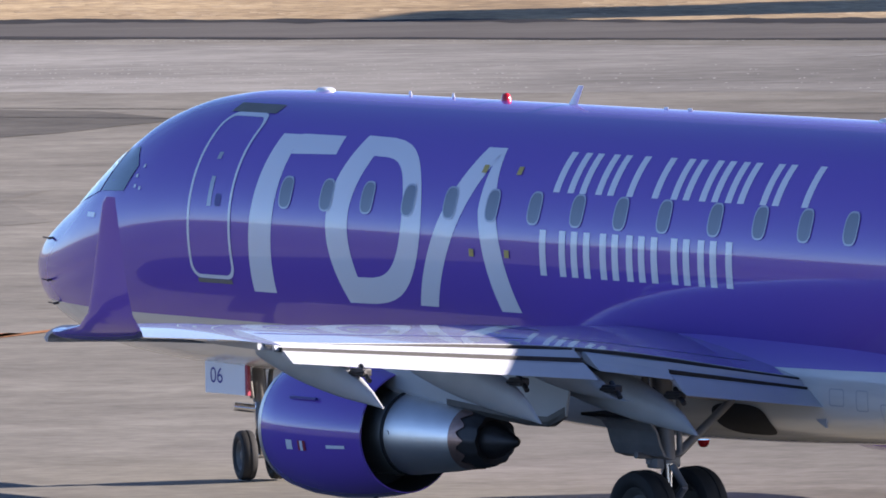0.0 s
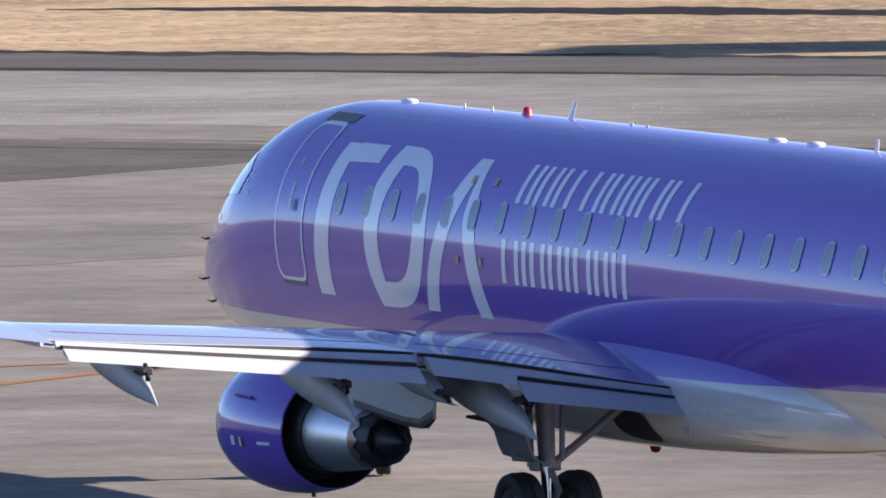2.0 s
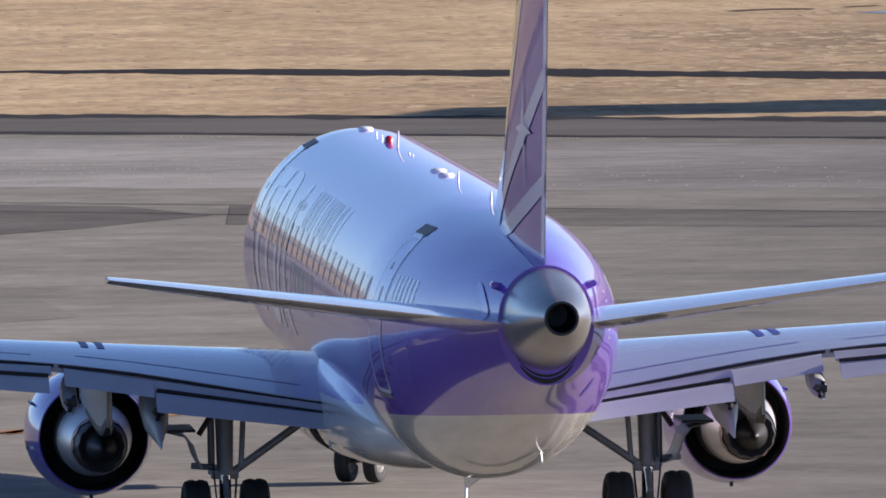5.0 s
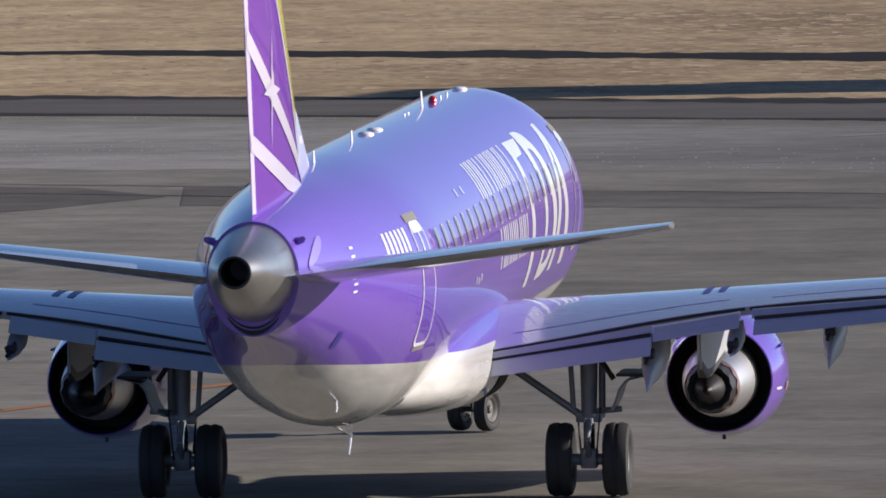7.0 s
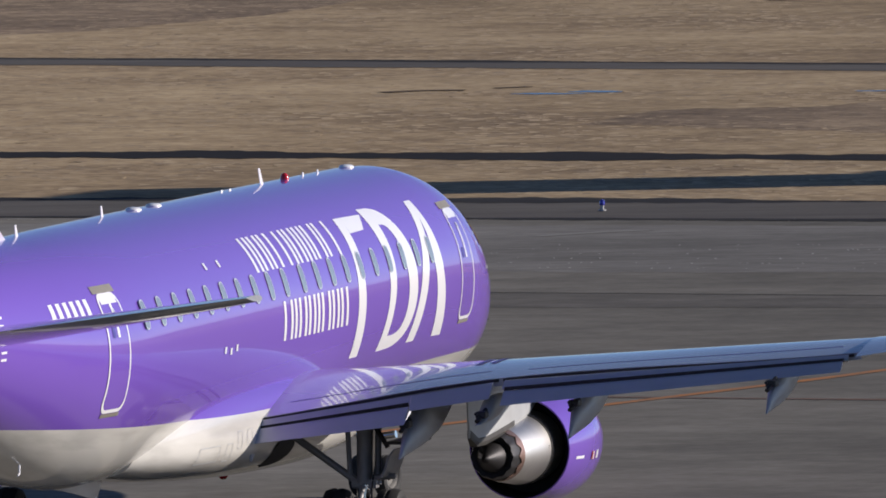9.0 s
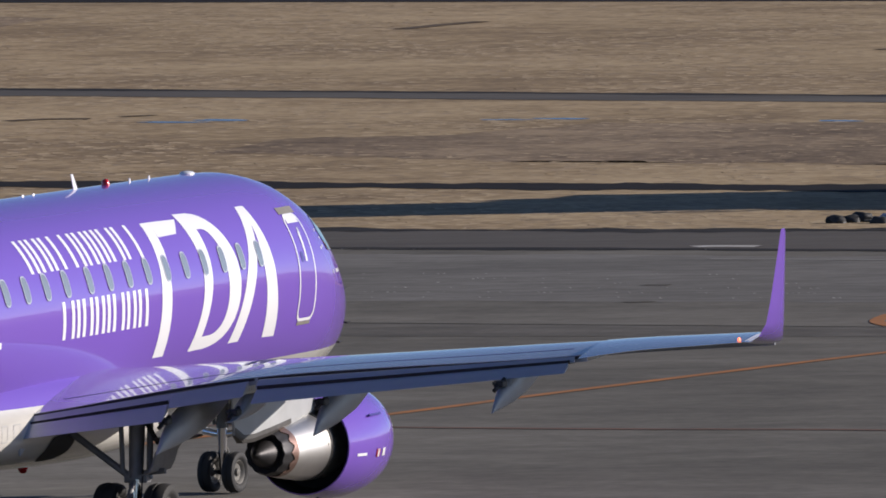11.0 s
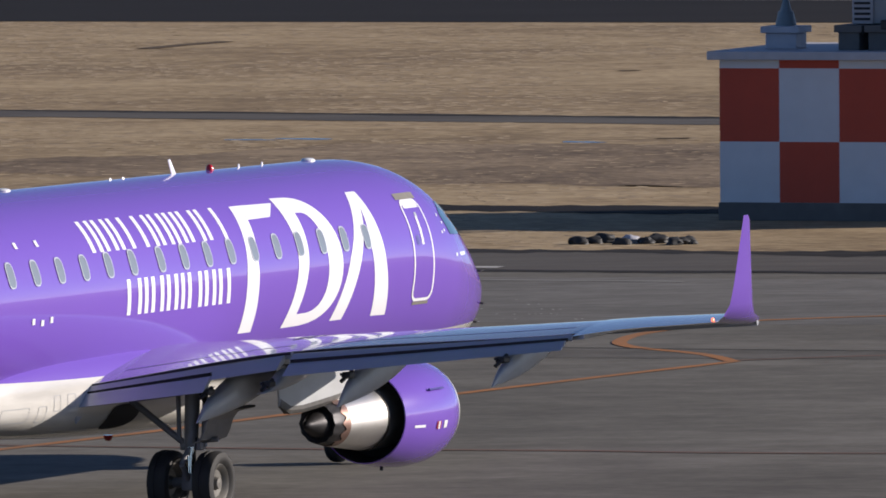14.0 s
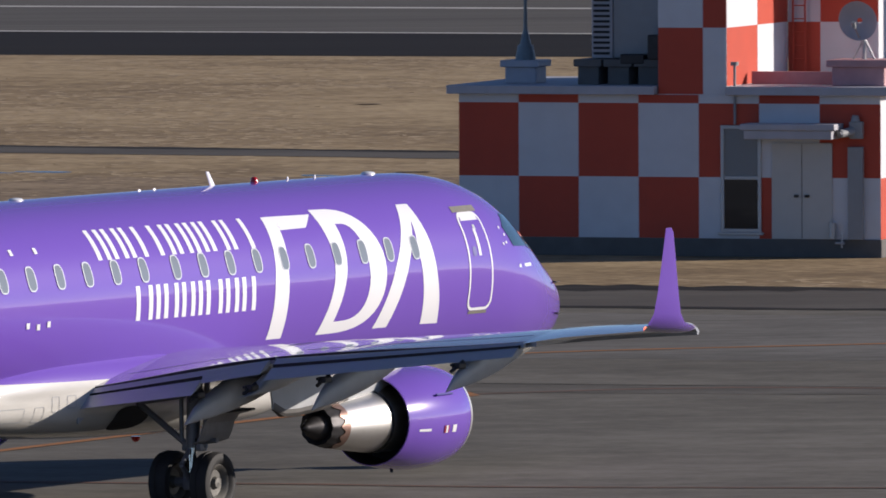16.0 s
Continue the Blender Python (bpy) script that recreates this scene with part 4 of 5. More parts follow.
    ring = lambda x, r: [(x(i), ey + r(i) * math.cos(i * math.tau / n), ez + r(i) * math.sin(i * math.tau / n)) for i in range(n)]
    part("chevron_ring", loft([ring(lambda i: 1.74, lambda i: 0.361), ring(lambda i: 1.69, lambda i: 0.356), ring(lambda i: 1.63 - 0.15 * teeth(i), lambda i: 0.349 - 0.012 * teeth(i)), ring(lambda i: 1.64 - 0.15 * teeth(i), lambda i: 0.338 - 0.012 * teeth(i)), ring(lambda i: 1.75, lambda i: 0.345)], cap=False), M_burnt, nacelle, "heat-tinted chevron rim of the nozzle")
    part("mixer", loft([ring(lambda i: 2.0, lambda i: 0.33), ring(lambda i: 1.62, lambda i: 0.333), ring(lambda i: 1.42, lambda i: 0.31 + 0.012 * teeth(i)), ring(lambda i: 1.30, lambda i: 0.275 + 0.02 * teeth(i)), ring(lambda i: 1.33, lambda i: 0.22)], cap=False), M_soot, nacelle, "sooty lobed exhaust mixer", True)
    part("exhaust_cone", lathe_x([(2.0, 0.25), (1.6, 0.25), (1.35, 0.225), (1.15, 0.16), (1.0, 0.088), (0.95, 0.07), (0.90, 0.05), (0.87, 0.01)], ey, ez, 40), M_soot, nacelle, "black pointed exhaust cone", True)
    PYLON = ((3.95, 0.03, 2.0, 2.10), (3.6, 0.13, 1.9, 2.2), (3.0, 0.17, 1.75, 2.28), (2.0, 0.15, 1.62, 2.25), (1.2, 0.125, 1.55, 2.2), (0.6, 0.095, 1.50, 2.22), (0.25, 0.06, 1.50, 2.2), (-0.02, 0.02, 1.62, 2.2), (-0.1, 0.012, 1.95, 2.2))
    pylon = part("pylon", loft([[(x, ey + w * k, z) for k, z in ((-0.8, zb), (0.8, zb), (1, zb + 0.06), (1, zt), (-1, zt), (-1, zb + 0.06))] for x, w, zb, zt in PYLON]), M_under, plane, "grey engine pylon")
    part("heat_shield", loft([[(x, ey + (w + 0.006) * k, z) for k, z in ((-0.8, zb - 0.006), (0.8, zb - 0.006), (1, zb + 0.05), (1, zb + 0.11), (-1, zb + 0.11), (-1, zb + 0.05))] for x, w, zb, zt in PYLON[3:8]]), M_shield, pylon, "sooty heat shield under the pylon")
    part("vent_port", rod((2.72, ey + side * 0.455, ez + 0.03), (2.72, ey + side * 0.468, ez + 0.03), 0.035), M_dark, nacelle)
    part("strake", box(3.6, 4.05, ey - side * 0.62 - 0.01, ey - side * 0.62 + 0.01, ez + 0.46, ez + 0.60, 0.004), M_purple, nacelle)
    part("outer_strake", box(3.7, 4.2, ey + side * 0.735 - 0.015, ey + side * 0.735 + 0.015, ez + 0.37, ez + 0.40, 0.004), M_navy, nacelle)
    part("drain", rod((3.6, ey, ez - 0.70), (3.58, ey, ez - 0.83), 0.025), M_soot, nacelle)
    for x, w, m in ((4.16, 0.06, M_white), (3.92, 0.07, M_maroon), (3.92, 0.025, M_white), (3.34, 0.15, M_white)):
        h = 0.055 if w < 0.1 else 0.02
        r = lambda a: (0.0 + spline([(2.943, 0.695), (3.206, 0.742), (3.572, 0.788), (4.011, 0.812), (4.45, 0.798)], a)[0] + (0.006 if m is not M_white or w != 0.025 else 0.010))
        bm = loft([[(q, ey + side * r(q) * math.cos(b), ez + r(q) * math.sin(b)) for b in (-0.19 - h / 0.78, -0.19, -0.19 + h / 0.78)] for q in (x - w, x, x + w)], cap=False, closed=False)
        part("placard", bm, m, nacelle)

    # ---- tailplane
    rings = []
    for k in range(9):
        f = k / 8
        y, le, te, z = 0.35 + 4.65 * f, -11.9 - 2.68 * f, -14.75 - 0.80 * f, 3.745 + 0.63 * f
        if k == 8:
            le, te = le - 0.15, te + 0.02
        c = le - te
        fr = [0.5 - 0.5 * math.cos(math.pi * i / 12) for i in range(13)]
        nose_down = lambda q: c * 0.055 * (q - 1.0)
        rings.append([(le - c * q, side * y, z + nose_down(q) + c * thick(q, 0.095)) for q in fr[::-1]] + [(le - c * q, side * y, z + nose_down(q) - c * thick(q, 0.105)) for q in fr[1:]])
    part("tailplane", loft(rings), M_wing, plane, "grey tailplane", True)

# ---- fin
FIN = [(4.1, -9.6, -14.12), (5.49, -10.42, -14.42), (7.13, -11.78, -14.82), (9.3, -13.58, -15.3), (9.7, -14.1, -15.4)]


def fin_skin(x, z, side, off=0.006):
    le, te = spline(FIN, z)
    q = min(0.995, max(0.005, (le - x) / (le - te)))
    return (x, side * ((le - te) * thick(q, 0.085) + off), z)


rings = []
for z in stations(4.1, 9.7, 0.35):
    le, te = spline(FIN, z)
    c = le - te
    fr = [0.5 - 0.5 * math.cos(math.pi * i / 14) for i in range(15)]
    rings.append([(le - c * q, c * thick(q, 0.085), z) for q in fr[::-1]] + [(le - c * q, -c * thick(q, 0.085), z) for q in fr[1:]])
part("fin", loft(rings), mat("fin_purple", (0.16, 0.042, 0.36), 0.25, coat=0.5, spec=0.2), plane, "purple tail fin with crossing pale stripes", True)
part("dorsal_fillet", loft([[(x, -w, 4.3), (x, w, 4.3), (x, 0.3 * w, zt), (x, -0.3 * w, zt)] for x, w, zt in ((-8.25, 0.02, 4.70), (-9.0, 0.09, 5.02), (-9.8, 0.14, 5.40), (-10.35, 0.17, 5.62))]), M_lilac, plane, "pale dorsal fillet")
for side in (1, -1):
    le = lambda z: spline(FIN, z)[0]
    te = lambda z: spline(FIN, z)[1]
    zs = stations(4.45, 9.6, 0.3)
    band = lambda a, b: [(le(z) - a(z), z) for z in zs] + [(le(z) - b(z), z) for z in zs[::-1]]
    marking("fin_band", band(lambda z: 0.02, lambda z: 0.22), side, M_lilac, "", surface=fin_skin)
    marking("fin_band", band(lambda z: 0.23, lambda z: 0.60 + 0.14 * (z - 4.45)), side, M_yellow, "yellow band along the leading edge", surface=fin_skin)
    marking("fin_band", band(lambda z: 0.61 + 0.14 * (z - 4.45), lambda z: 0.74 + 0.15 * (z - 4.45)), side, M_lilac, "", surface=fin_skin)
    marking("fin_band", [(te(z) + 0.22, z) for z in zs] + [(te(z) + 0.02, z) for z in zs[::-1]], side, M_lilac, "pale trailing edge", surface=fin_skin)
    marking("fin_stripe", [(-10.15, 4.60), (-10.35, 4.52), (-13.2, 5.75), (-14.60, 6.42), (-14.64, 6.68), (-13.1, 5.96)], side, M_lilac, "pale diagonal stripe", off=0.010, surface=fin_skin)
    marking("fin_stripe", [(-10.1, 4.52), (-10.6, 4.44), (-12.0, 4.62), (-13.3, 4.93), (-14.32, 5.20), (-14.36, 5.42), (-13.2, 5.13), (-11.8, 4.80)], side, M_lilac, "pale curved stripe", off=0.012, surface=fin_skin)
    marking("fin_stripe", [(-13.12, 6.6), (-13.06, 5.85), (-13.10, 5.15), (-13.16, 5.85)], side, M_lilac, "", off=0.014, surface=fin_skin)
    marking("fin_star", [(-13.65, 5.83), (-13.2, 5.93), (-13.05, 6.1), (-12.98, 5.92), (-12.55, 5.85), (-12.95, 5.78), (-13.1, 5.62), (-13.2, 5.79)], side, M_lilac, "small pale star", off=0.016, surface=fin_skin)
    marking("pivot_plate", oval(-13.40, 3.97, 0.20, 0.16, 2.0, 40, 2.3), side, M_pivot, "lighter tailplane pivot plate", off=0.012)
    lamp = Vector(skin(-13.9, 4.12, side, 0.0))
    part("tail_lamp", join(rod(lamp, lamp + Vector((-0.03, side * 0.09, 0.03)), 0.05, 0.04), rod(lamp + Vector((0.05, side * 0.075, 0.03)), lamp + Vector((-0.09, side * 0.075, 0.03)), 0.036)), M_purple, plane)
    if side < 0:
        marking("tail_vent", oval(-11.74, 2.82, 0.085, 0.11, 2.4, 24, -0.75), side, M_navy, "", off=0.008)
        for z in (3.38, 3.47, 3.80, 3.90):
            marking("tail_mark", slab(-11.93, -11.77, z, z + 0.03), side, M_white, "", off=0.006)
for rz, half, thin in ((0.615, 0.9, 0.016), (0.675, 0.75, 0.030)):
    part("tail_slot", loft([[(TAIL_END - 0.004 + 0.006 * math.cos(b), 0.44 * math.sin(a), 3.74 - rz * math.cos(a) + thin * math.cos(a * 1.5) * math.sin(b)) for b in [i * math.tau / 8 for i in range(8)]] for a in [half * (-1 + k / 6) for k in range(13)]]), M_dark, plane, "dark slot under the tail cone")
part("ventral_fin", loft([[(x, 0.022, 1.42), (x, 0.010, zb), (x, -0.010, zb), (x, -0.022, 1.42)] for x, zb in ((-3.72, 1.30), (-3.95, 1.10), (-4.1, 1.09), (-4.9, 1.21), (-5.7, 1.32), (-6.3, 1.385))]), M_hull, plane, "low white fin under the belly")
part("drain_mast", rod((-4.02, 0, 1.12), (-4.1, 0.02, 0.86), 0.022, 0.012), M_white, plane, "thin white drain mast")
part("belly_drain", join(rod((-9.2, -0.4, 1.95), (-9.24, -0.41, 1.80), 0.014), rod((-9.24, -0.41, 1.80), (-9.32, -0.41, 1.775), 0.012)), M_white, plane)

# ---- landing gear


def tyre_rings(r, w, n=40):
    prof = [(-0.30, 0.60), (-0.46, 0.70), (-0.50, 0.82), (-0.42, 0.95), (-0.22, 1.0), (-0.08, 1.0), (-0.07, 0.975), (0.07, 0.975), (0.08, 1.0), (0.22, 1.0), (0.42, 0.95), (0.50, 0.82), (0.46, 0.70), (0.30, 0.60)]
    return loft([[(r * q * math.cos(i * math.tau / n), w * p, r * q * math.sin(i * math.tau / n)) for i in range(n)] for p, q in prof], cap=False)


def wheel(name, x, y, r, w, outward):
    """A wheel on its own axle: the rim is the part that turns, the tyre sits on it."""
    prof = [(-0.30, 0.61), (-0.36, 0.58), (-0.30, 0.52), (-0.12, 0.42), (-0.10, 0.22), (-0.28, 0.16), (-0.30, 0.02), (0.30, 0.02), (0.28, 0.16), (0.10, 0.22), (0.12, 0.42), (0.30, 0.52), (0.36, 0.58), (0.30, 0.61)]
    n = 32
    rim = loft([[(r * q * math.cos(i * math.tau / n), w * p, r * q * math.sin(i * math.tau / n)) for i in range(n)] for p, q in prof], cap=False)
    ob = part(name, rim, M_rim, plane, "pale metal wheel rim", True)
    part("tyre", tyre_rings(r, w), M_rubber, ob, "black rubber tyre", True)
    ob.location = (x, y, r)
    return ob


MAIN_R, NOSE_R, NOSE_X = 0.475, 0.305, 11.4
main_wheels = [wheel("main_wheel", 0, s * 2.63 + k * 0.365, MAIN_R, 0.34, k) for s in (1, -1) for k in (1, -1)]
nose_wheels = [wheel("nose_wheel", NOSE_X, k * 0.20, NOSE_R, 0.20, k) for k in (1, -1)]
for s in (1, -1):
    y = s * 2.63
    part("main_strut", join(rod((0.02, y, 1.02), (0.12, y, 2.15), 0.10, 0.125), rod((0.13, y + s * 0.16, 1.0), (0.2, y + s * 0.16, 2.0), 0.045), box(-0.02, 0.18, y - 0.17, y + 0.17, 0.95, 1.08, 0.02)), M_gear, plane, "grey main landing gear strut", True)
    part("oleo", rod((0, y, 0.48), (0.02, y, 1.0), 0.075), M_chrome, plane, "shiny oleo piston", True)
    part("axle", join(rod((0, y - 0.36, MAIN_R), (0, y + 0.36, MAIN_R), 0.075), box(-0.11, 0.11, y - 0.11, y + 0.11, 0.36, 0.62, 0.03)), M_gear, plane, "", True)
    part("torque_link", join(rod((-0.08, y, 0.98), (-0.3, y, 0.75), 0.04), rod((-0.3, y, 0.75), (-0.08, y, 0.52), 0.04)), M_gear, plane, "", True)
    part("side_brace", join(rod((0.05, y - s * 0.08, 1.02), (0.1, s * 1.62, 1.66), 0.05), rod((0.1, s * 1.62, 1.66), (0.1, s * 2.45, 1.78), 0.035), rod((0.04, y - s * 0.2, 1.1), (0.1, y - s * 0.24, 1.75), 0.035)), M_gear, plane, "grey side brace", True)
    part("gear_door", join(loft([[(0.55 - q * 0.9, s * (3.02 + dy + t), z) for q, t in ((0, 0), (1, 0), (1, 0.03), (0, 0.03))] for z, dy in ((1.07, -0.24), (1.12, -0.09), (1.24, -0.03), (1.40, 0.02), (1.50, 0.10), (1.56, 0.34))]), rod((0.05, y, 1.08), (0.05, s * 3.05, 1.12), 0.04)), M_gear, plane, "curved grey gear door")
    part("door_link", join(box(-0.42, 0.58, min(s * 3.02, s * 3.42), max(s * 3.02, s * 3.42), 1.565, 1.60, 0.01), rod((0.05, s * 2.95, 1.5), (0.1, s * 2.72, 1.85), 0.035)), M_soot, plane, "dark top plate of the gear door")
    part("hose", join(rod((0.12, y - s * 0.12, 0.55), (0.2, y - s * 0.16, 1.05), 0.014, n=8), rod((-0.12, y + s * 0.1, 0.5), (-0.14, y + s * 0.16, 1.15), 0.012, n=8)), M_dark, plane)

nose_leg = part("nose_leg", rod((0, 0, 0.3), (0.0, 0, 0.98), 0.055, 0.085), M_chrome, plane, "shiny steerable nose gear leg", True)
part("nose_axle", rod((0, -0.22, NOSE_R), (0, 0.22, NOSE_R), 0.045), M_chrome, nose_leg, "", True)
part("torque_link", rod((0.05, 0, 0.75), (0.2, 0, 0.55), 0.025), M_rim, nose_leg, "", True)
part("torque_link", rod((0.2, 0, 0.55), (0.05, 0, 0.36), 0.025), M_rim, nose_leg, "", True)
for k in (1, -1):
    part("steering_jack", rod((0.02, k * 0.05, 0.86), (0.05, k * 0.32, 0.9), 0.055), M_chrome, nose_leg, "", True)
part("nose_strut", join(rod((NOSE_X, 0, 0.95), (NOSE_X + 0.05, 0, 1.6), 0.09), rod((NOSE_X + 0.05, 0, 1.05), (NOSE_X + 0.75, 0, 1.5), 0.04), rod((NOSE_X, 0.12, 1.0), (NOSE_X, 0.2, 1.5), 0.03), rod((NOSE_X, -0.12, 1.0), (NOSE_X, -0.2, 1.5), 0.03)), M_rim, plane, "nose gear strut", True)
for s in (1, -1):
    door = part("nose_gear_door", loft([[(x, s * (0.38 + dy + t), z) for x, t in ((11.12, 0), (11.98, 0), (11.98, 0.02), (11.12, 0.02))] for z, dy in ((1.06, 0.0), (1.25, 0.0), (1.48, 0.0))]), M_doorwhite, plane, "white nose gear door with dark number")
    part("door_edge", box(11.10, 11.15, s * 0.36, s * 0.406, 1.06, 1.48), M_maroon, door)
    txt = bpy.data.curves.new("fleet_number", "FONT")
    txt.body, txt.size, txt.align_x, txt.align_y = "06", 0.27, "CENTER", "CENTER"
    ob = new("fleet_number", txt)
    ob.matrix_world = pose(11.74, s * 0.404, 1.27, 90, 0, 180 if s > 0 else 0)
    me = bpy.data.meshes.new_from_object(ob.evaluated_get(bpy.context.evaluated_depsgraph_get()))
    bpy.data.objects.remove(ob)
    me.transform(pose(11.74, s * 0.404, 1.27, 90, 0, 180 if s > 0 else 0))
    me.materials.clear()
    me.materials.append(M_navy)
    num = new("fleet_number", me)
    num.parent = door
# ---------------------------------------------------------------- chequered field building beside the apron
M_wred = mat("chequer_red", (0.50, 0.058, 0.024), 0.6, vary=0.18, scale=2.0, bump=0.1)
M_wwhite = mat("chequer_white", (0.64, 0.65, 0.68), 0.6, vary=0.12, scale=2.0, bump=0.1)
M_plinth = mat("plinth_concrete", (0.13, 0.125, 0.12), 0.85, vary=0.3, scale=3.0, bump=0.3)
M_pink = mat("faded_red_paint", (0.52, 0.30, 0.31), 0.65, vary=0.3, scale=3.0)
M_eave = mat("eave_paint", (0.44, 0.44, 0.48), 0.6, vary=0.2, scale=3.0)
M_cabinet = mat("plant_cabinet", (0.30, 0.31, 0.32), 0.55, vary=0.15, scale=4.0)
M_bdoor = mat("steel_door", (0.52, 0.51, 0.48), 0.5, vary=0.08, scale=4.0)
M_blind = mat("window_blind", (0.20, 0.21, 0.22), 0.35)
M_black_glass = mat("window_glass", (0.015, 0.016, 0.018), 0.05, coat=1.0)
M_alu = mat("aluminium_frame", (0.42, 0.42, 0.43), 0.35, metal=0.5)
M_copper = mat("spire_metal", (0.16, 0.20, 0.22), 0.5, metal=0.4, vary=0.2, scale=5)

SITE = Matrix(((0.919, 0.394, 0, 28.88), (-0.394, 0.919, 0, 273.03), (0, 0, 1, 0), (0, 0, 0, 1)))
field_house = tagged(new("field_building"), "low field building with red and white chequered walls, front in shade", "building")
field_house.matrix_world = SITE
SQ = 1.385
LEN = 7 * SQ
front = part("front_wall", box(0, LEN, 0.0, 6.0, -0.02, 3.55), M_wwhite, field_house, "chequered wall")
part("plinth", box(-0.03, LEN + 0.03, -0.04, 6.02, -0.02, 0.38, 0.01), M_plinth, field_house, "grey concrete plinth")


def panel(parent, u0, u1, z0, z1, v, red, facing="front", u_at=0.0):
    """One painted square of a chequered wall, a little proud of it."""
    m = M_wred if red else M_wwhite
    if facing == "front":
        bm = box(u0 + 0.002, u1 - 0.002, v - 0.006, v + 0.01, z0 + 0.002, z1 - 0.002)
    else:
        bm = box(u_at - 0.01, u_at + 0.006, u0 + 0.002, u1 - 0.002, z0 + 0.002, z1 - 0.002)
    return part("panel", bm, m, parent)


for i in range(7):
    panel(front, i * SQ, (i + 1) * SQ, 0.38, 1.73, 0, i % 2 == 1)
    panel(front, i * SQ, (i + 1) * SQ, 1.73, 3.36, 0, i % 2 == 0)
    panel(front, i * SQ, (i + 1) * SQ, 3.36, 3.55, 0, i % 2 == 1)
for k in range(4):
    panel(front, k * SQ, (k + 1) * SQ, 0.38, 1.73, 0, k % 2 == 0, "side", LEN)
    panel(front, k * SQ, (k + 1) * SQ, 1.73, 3.36, 0, k % 2 == 1, "side", LEN)
part("roof_slab", join(box(-0.22, 4.58, -0.25, 6.2, 3.55, 3.74, 0.015), box(6.22, LEN + 0.3, -0.25, 6.2, 3.55, 3.74, 0.015), box(4.58, 6.22, 5.0, 6.2, 3.55, 3.74)), M_eave, field_house, "pale flat roof with overhanging eave")
part("parapet", join(box(6.3, LEN - 0.1, 1.6, 1.72, 3.74, 4.02, 0.01), box(LEN - 0.22, LEN - 0.1, 1.6, 6.0, 3.74, 4.02, 0.01)), M_pink, field_house, "low pale roof kerb")

tower = part("tower", box(4.61, 6.18, 0.012, 5.0, 3.5, 11.7), M_wwhite, field_house, "tall chequered tower")
for r, z in enumerate((3.56, 5.03, 6.66, 8.29, 9.92)):
    z1 = (5.03, 6.66, 8.29, 9.92, 11.7)[r]
    panel(tower, 4.61, 5.64, z, z1, 0.012, r % 2 == 0)
    panel(tower, 5.64, 6.18, z, z1, 0.012, r % 2 == 1)
    for c in range(2):
        panel(tower, c * 2.5 + 0.02, c * 2.5 + 2.5, z + (0.18 if r == 0 else 0), z1, 0, (r + c) % 2 == 0, "side", 6.18)
part("far_block", box(8.35, 13.0, 8.0, 9.2, 0.0, 7.5), M_wwhite, field_house, "white wall behind the roof")
wing_block = part("rear_block", box(6.20, 8.3, 5.0, 6.6, 3.5, 10.0), M_wwhite, field_house, "chequered block behind the roof")
for r, z in enumerate((3.76, 5.03, 6.66, 8.29)):
    z1 = (5.03, 6.66, 8.29, 10.0)[r]
    for c, (a, b) in enumerate(((6.20, 6.95), (6.95, 8.3))):
        panel(wing_block, a, b, z, z1, 5.0, (r + c) % 2 == 0)
part("ladder", join(*[rod((6.36 + k * 0.28, 4.82, 3.74), (6.36 + k * 0.28, 4.82, 9.0), 0.022, n=8) for k in (0, 1)], *[rod((6.36, 4.82, 3.9 + 0.3 * k), (6.64, 4.82, 3.9 + 0.3 * k), 0.014, n=6) for k in range(17)]), M_wred, field_house, "red steel ladder on the wall")

# window, door and canopy in the front wall
win = part("window", join(box(6.05, 6.98, -0.05, 0.05, 0.52, 0.60, 0.01), box(6.05, 6.98, -0.05, 0.05, 2.80, 2.88, 0.01), box(6.05, 6.13, -0.05, 0.05, 0.6, 2.8, 0.01), box(6.90, 6.98, -0.05, 0.05, 0.6, 2.8, 0.01), box(6.13, 6.90, -0.04, 0.04, 1.68, 1.76, 0.01)), M_alu, field_house, "aluminium framed window")
part("pane", box(6.13, 6.90, -0.02, 0.0, 1.76, 2.80), M_blind, win, "pane with drawn blind")
part("pane", box(6.13, 6.90, -0.02, 0.0, 0.60, 1.68), M_black_glass, win, "dark pane")
part("sill", box(6.0, 7.03, -0.10, 0.02, 0.46, 0.52, 0.01), M_alu, win)
bd = part("door", box(7.22, 8.60, -0.05, 0.02, 0.38, 2.50, 0.01), M_bdoor, field_house, "closed pale double steel door")
part("door_gap", box(7.905, 7.917, -0.054, -0.048, 0.40, 2.48), M_dark, bd)
part("door_handle", join(box(7.74, 7.84, -0.10, -0.05, 1.30, 1.36, 0.008), box(7.98, 8.08, -0.10, -0.05, 1.30, 1.36, 0.008)), M_soot, bd)
part("canopy", join(box(6.78, 8.78, -0.75, 0.0, 2.60, 2.80, 0.02), box(6.70, 8.86, -0.80, 0.0, 2.80, 2.94, 0.02)), M_eave, field_house, "pale concrete door canopy")
part("downpipe", join(box(8.98, 9.32, -0.14, 0.0, 0.38, 2.42, 0.01)), M_cabinet, field_house, "grey service duct on the wall")
flood = part("wall_lamp", join(rod((8.90, -0.45, 2.72), (9.08, -0.12, 2.76), 0.09, 0.11), box(9.02, 9.32, -0.16, 0.0, 2.60, 2.98, 0.02), rod((9.15, -0.1, 2.98), (9.15, -0.1, 3.12), 0.11, 0.07)), M_cabinet, field_house, "grey wall lamp")
part("lens", rod((8.885, -0.475, 2.715), (8.90, -0.45, 2.72), 0.075), M_alu, flood)
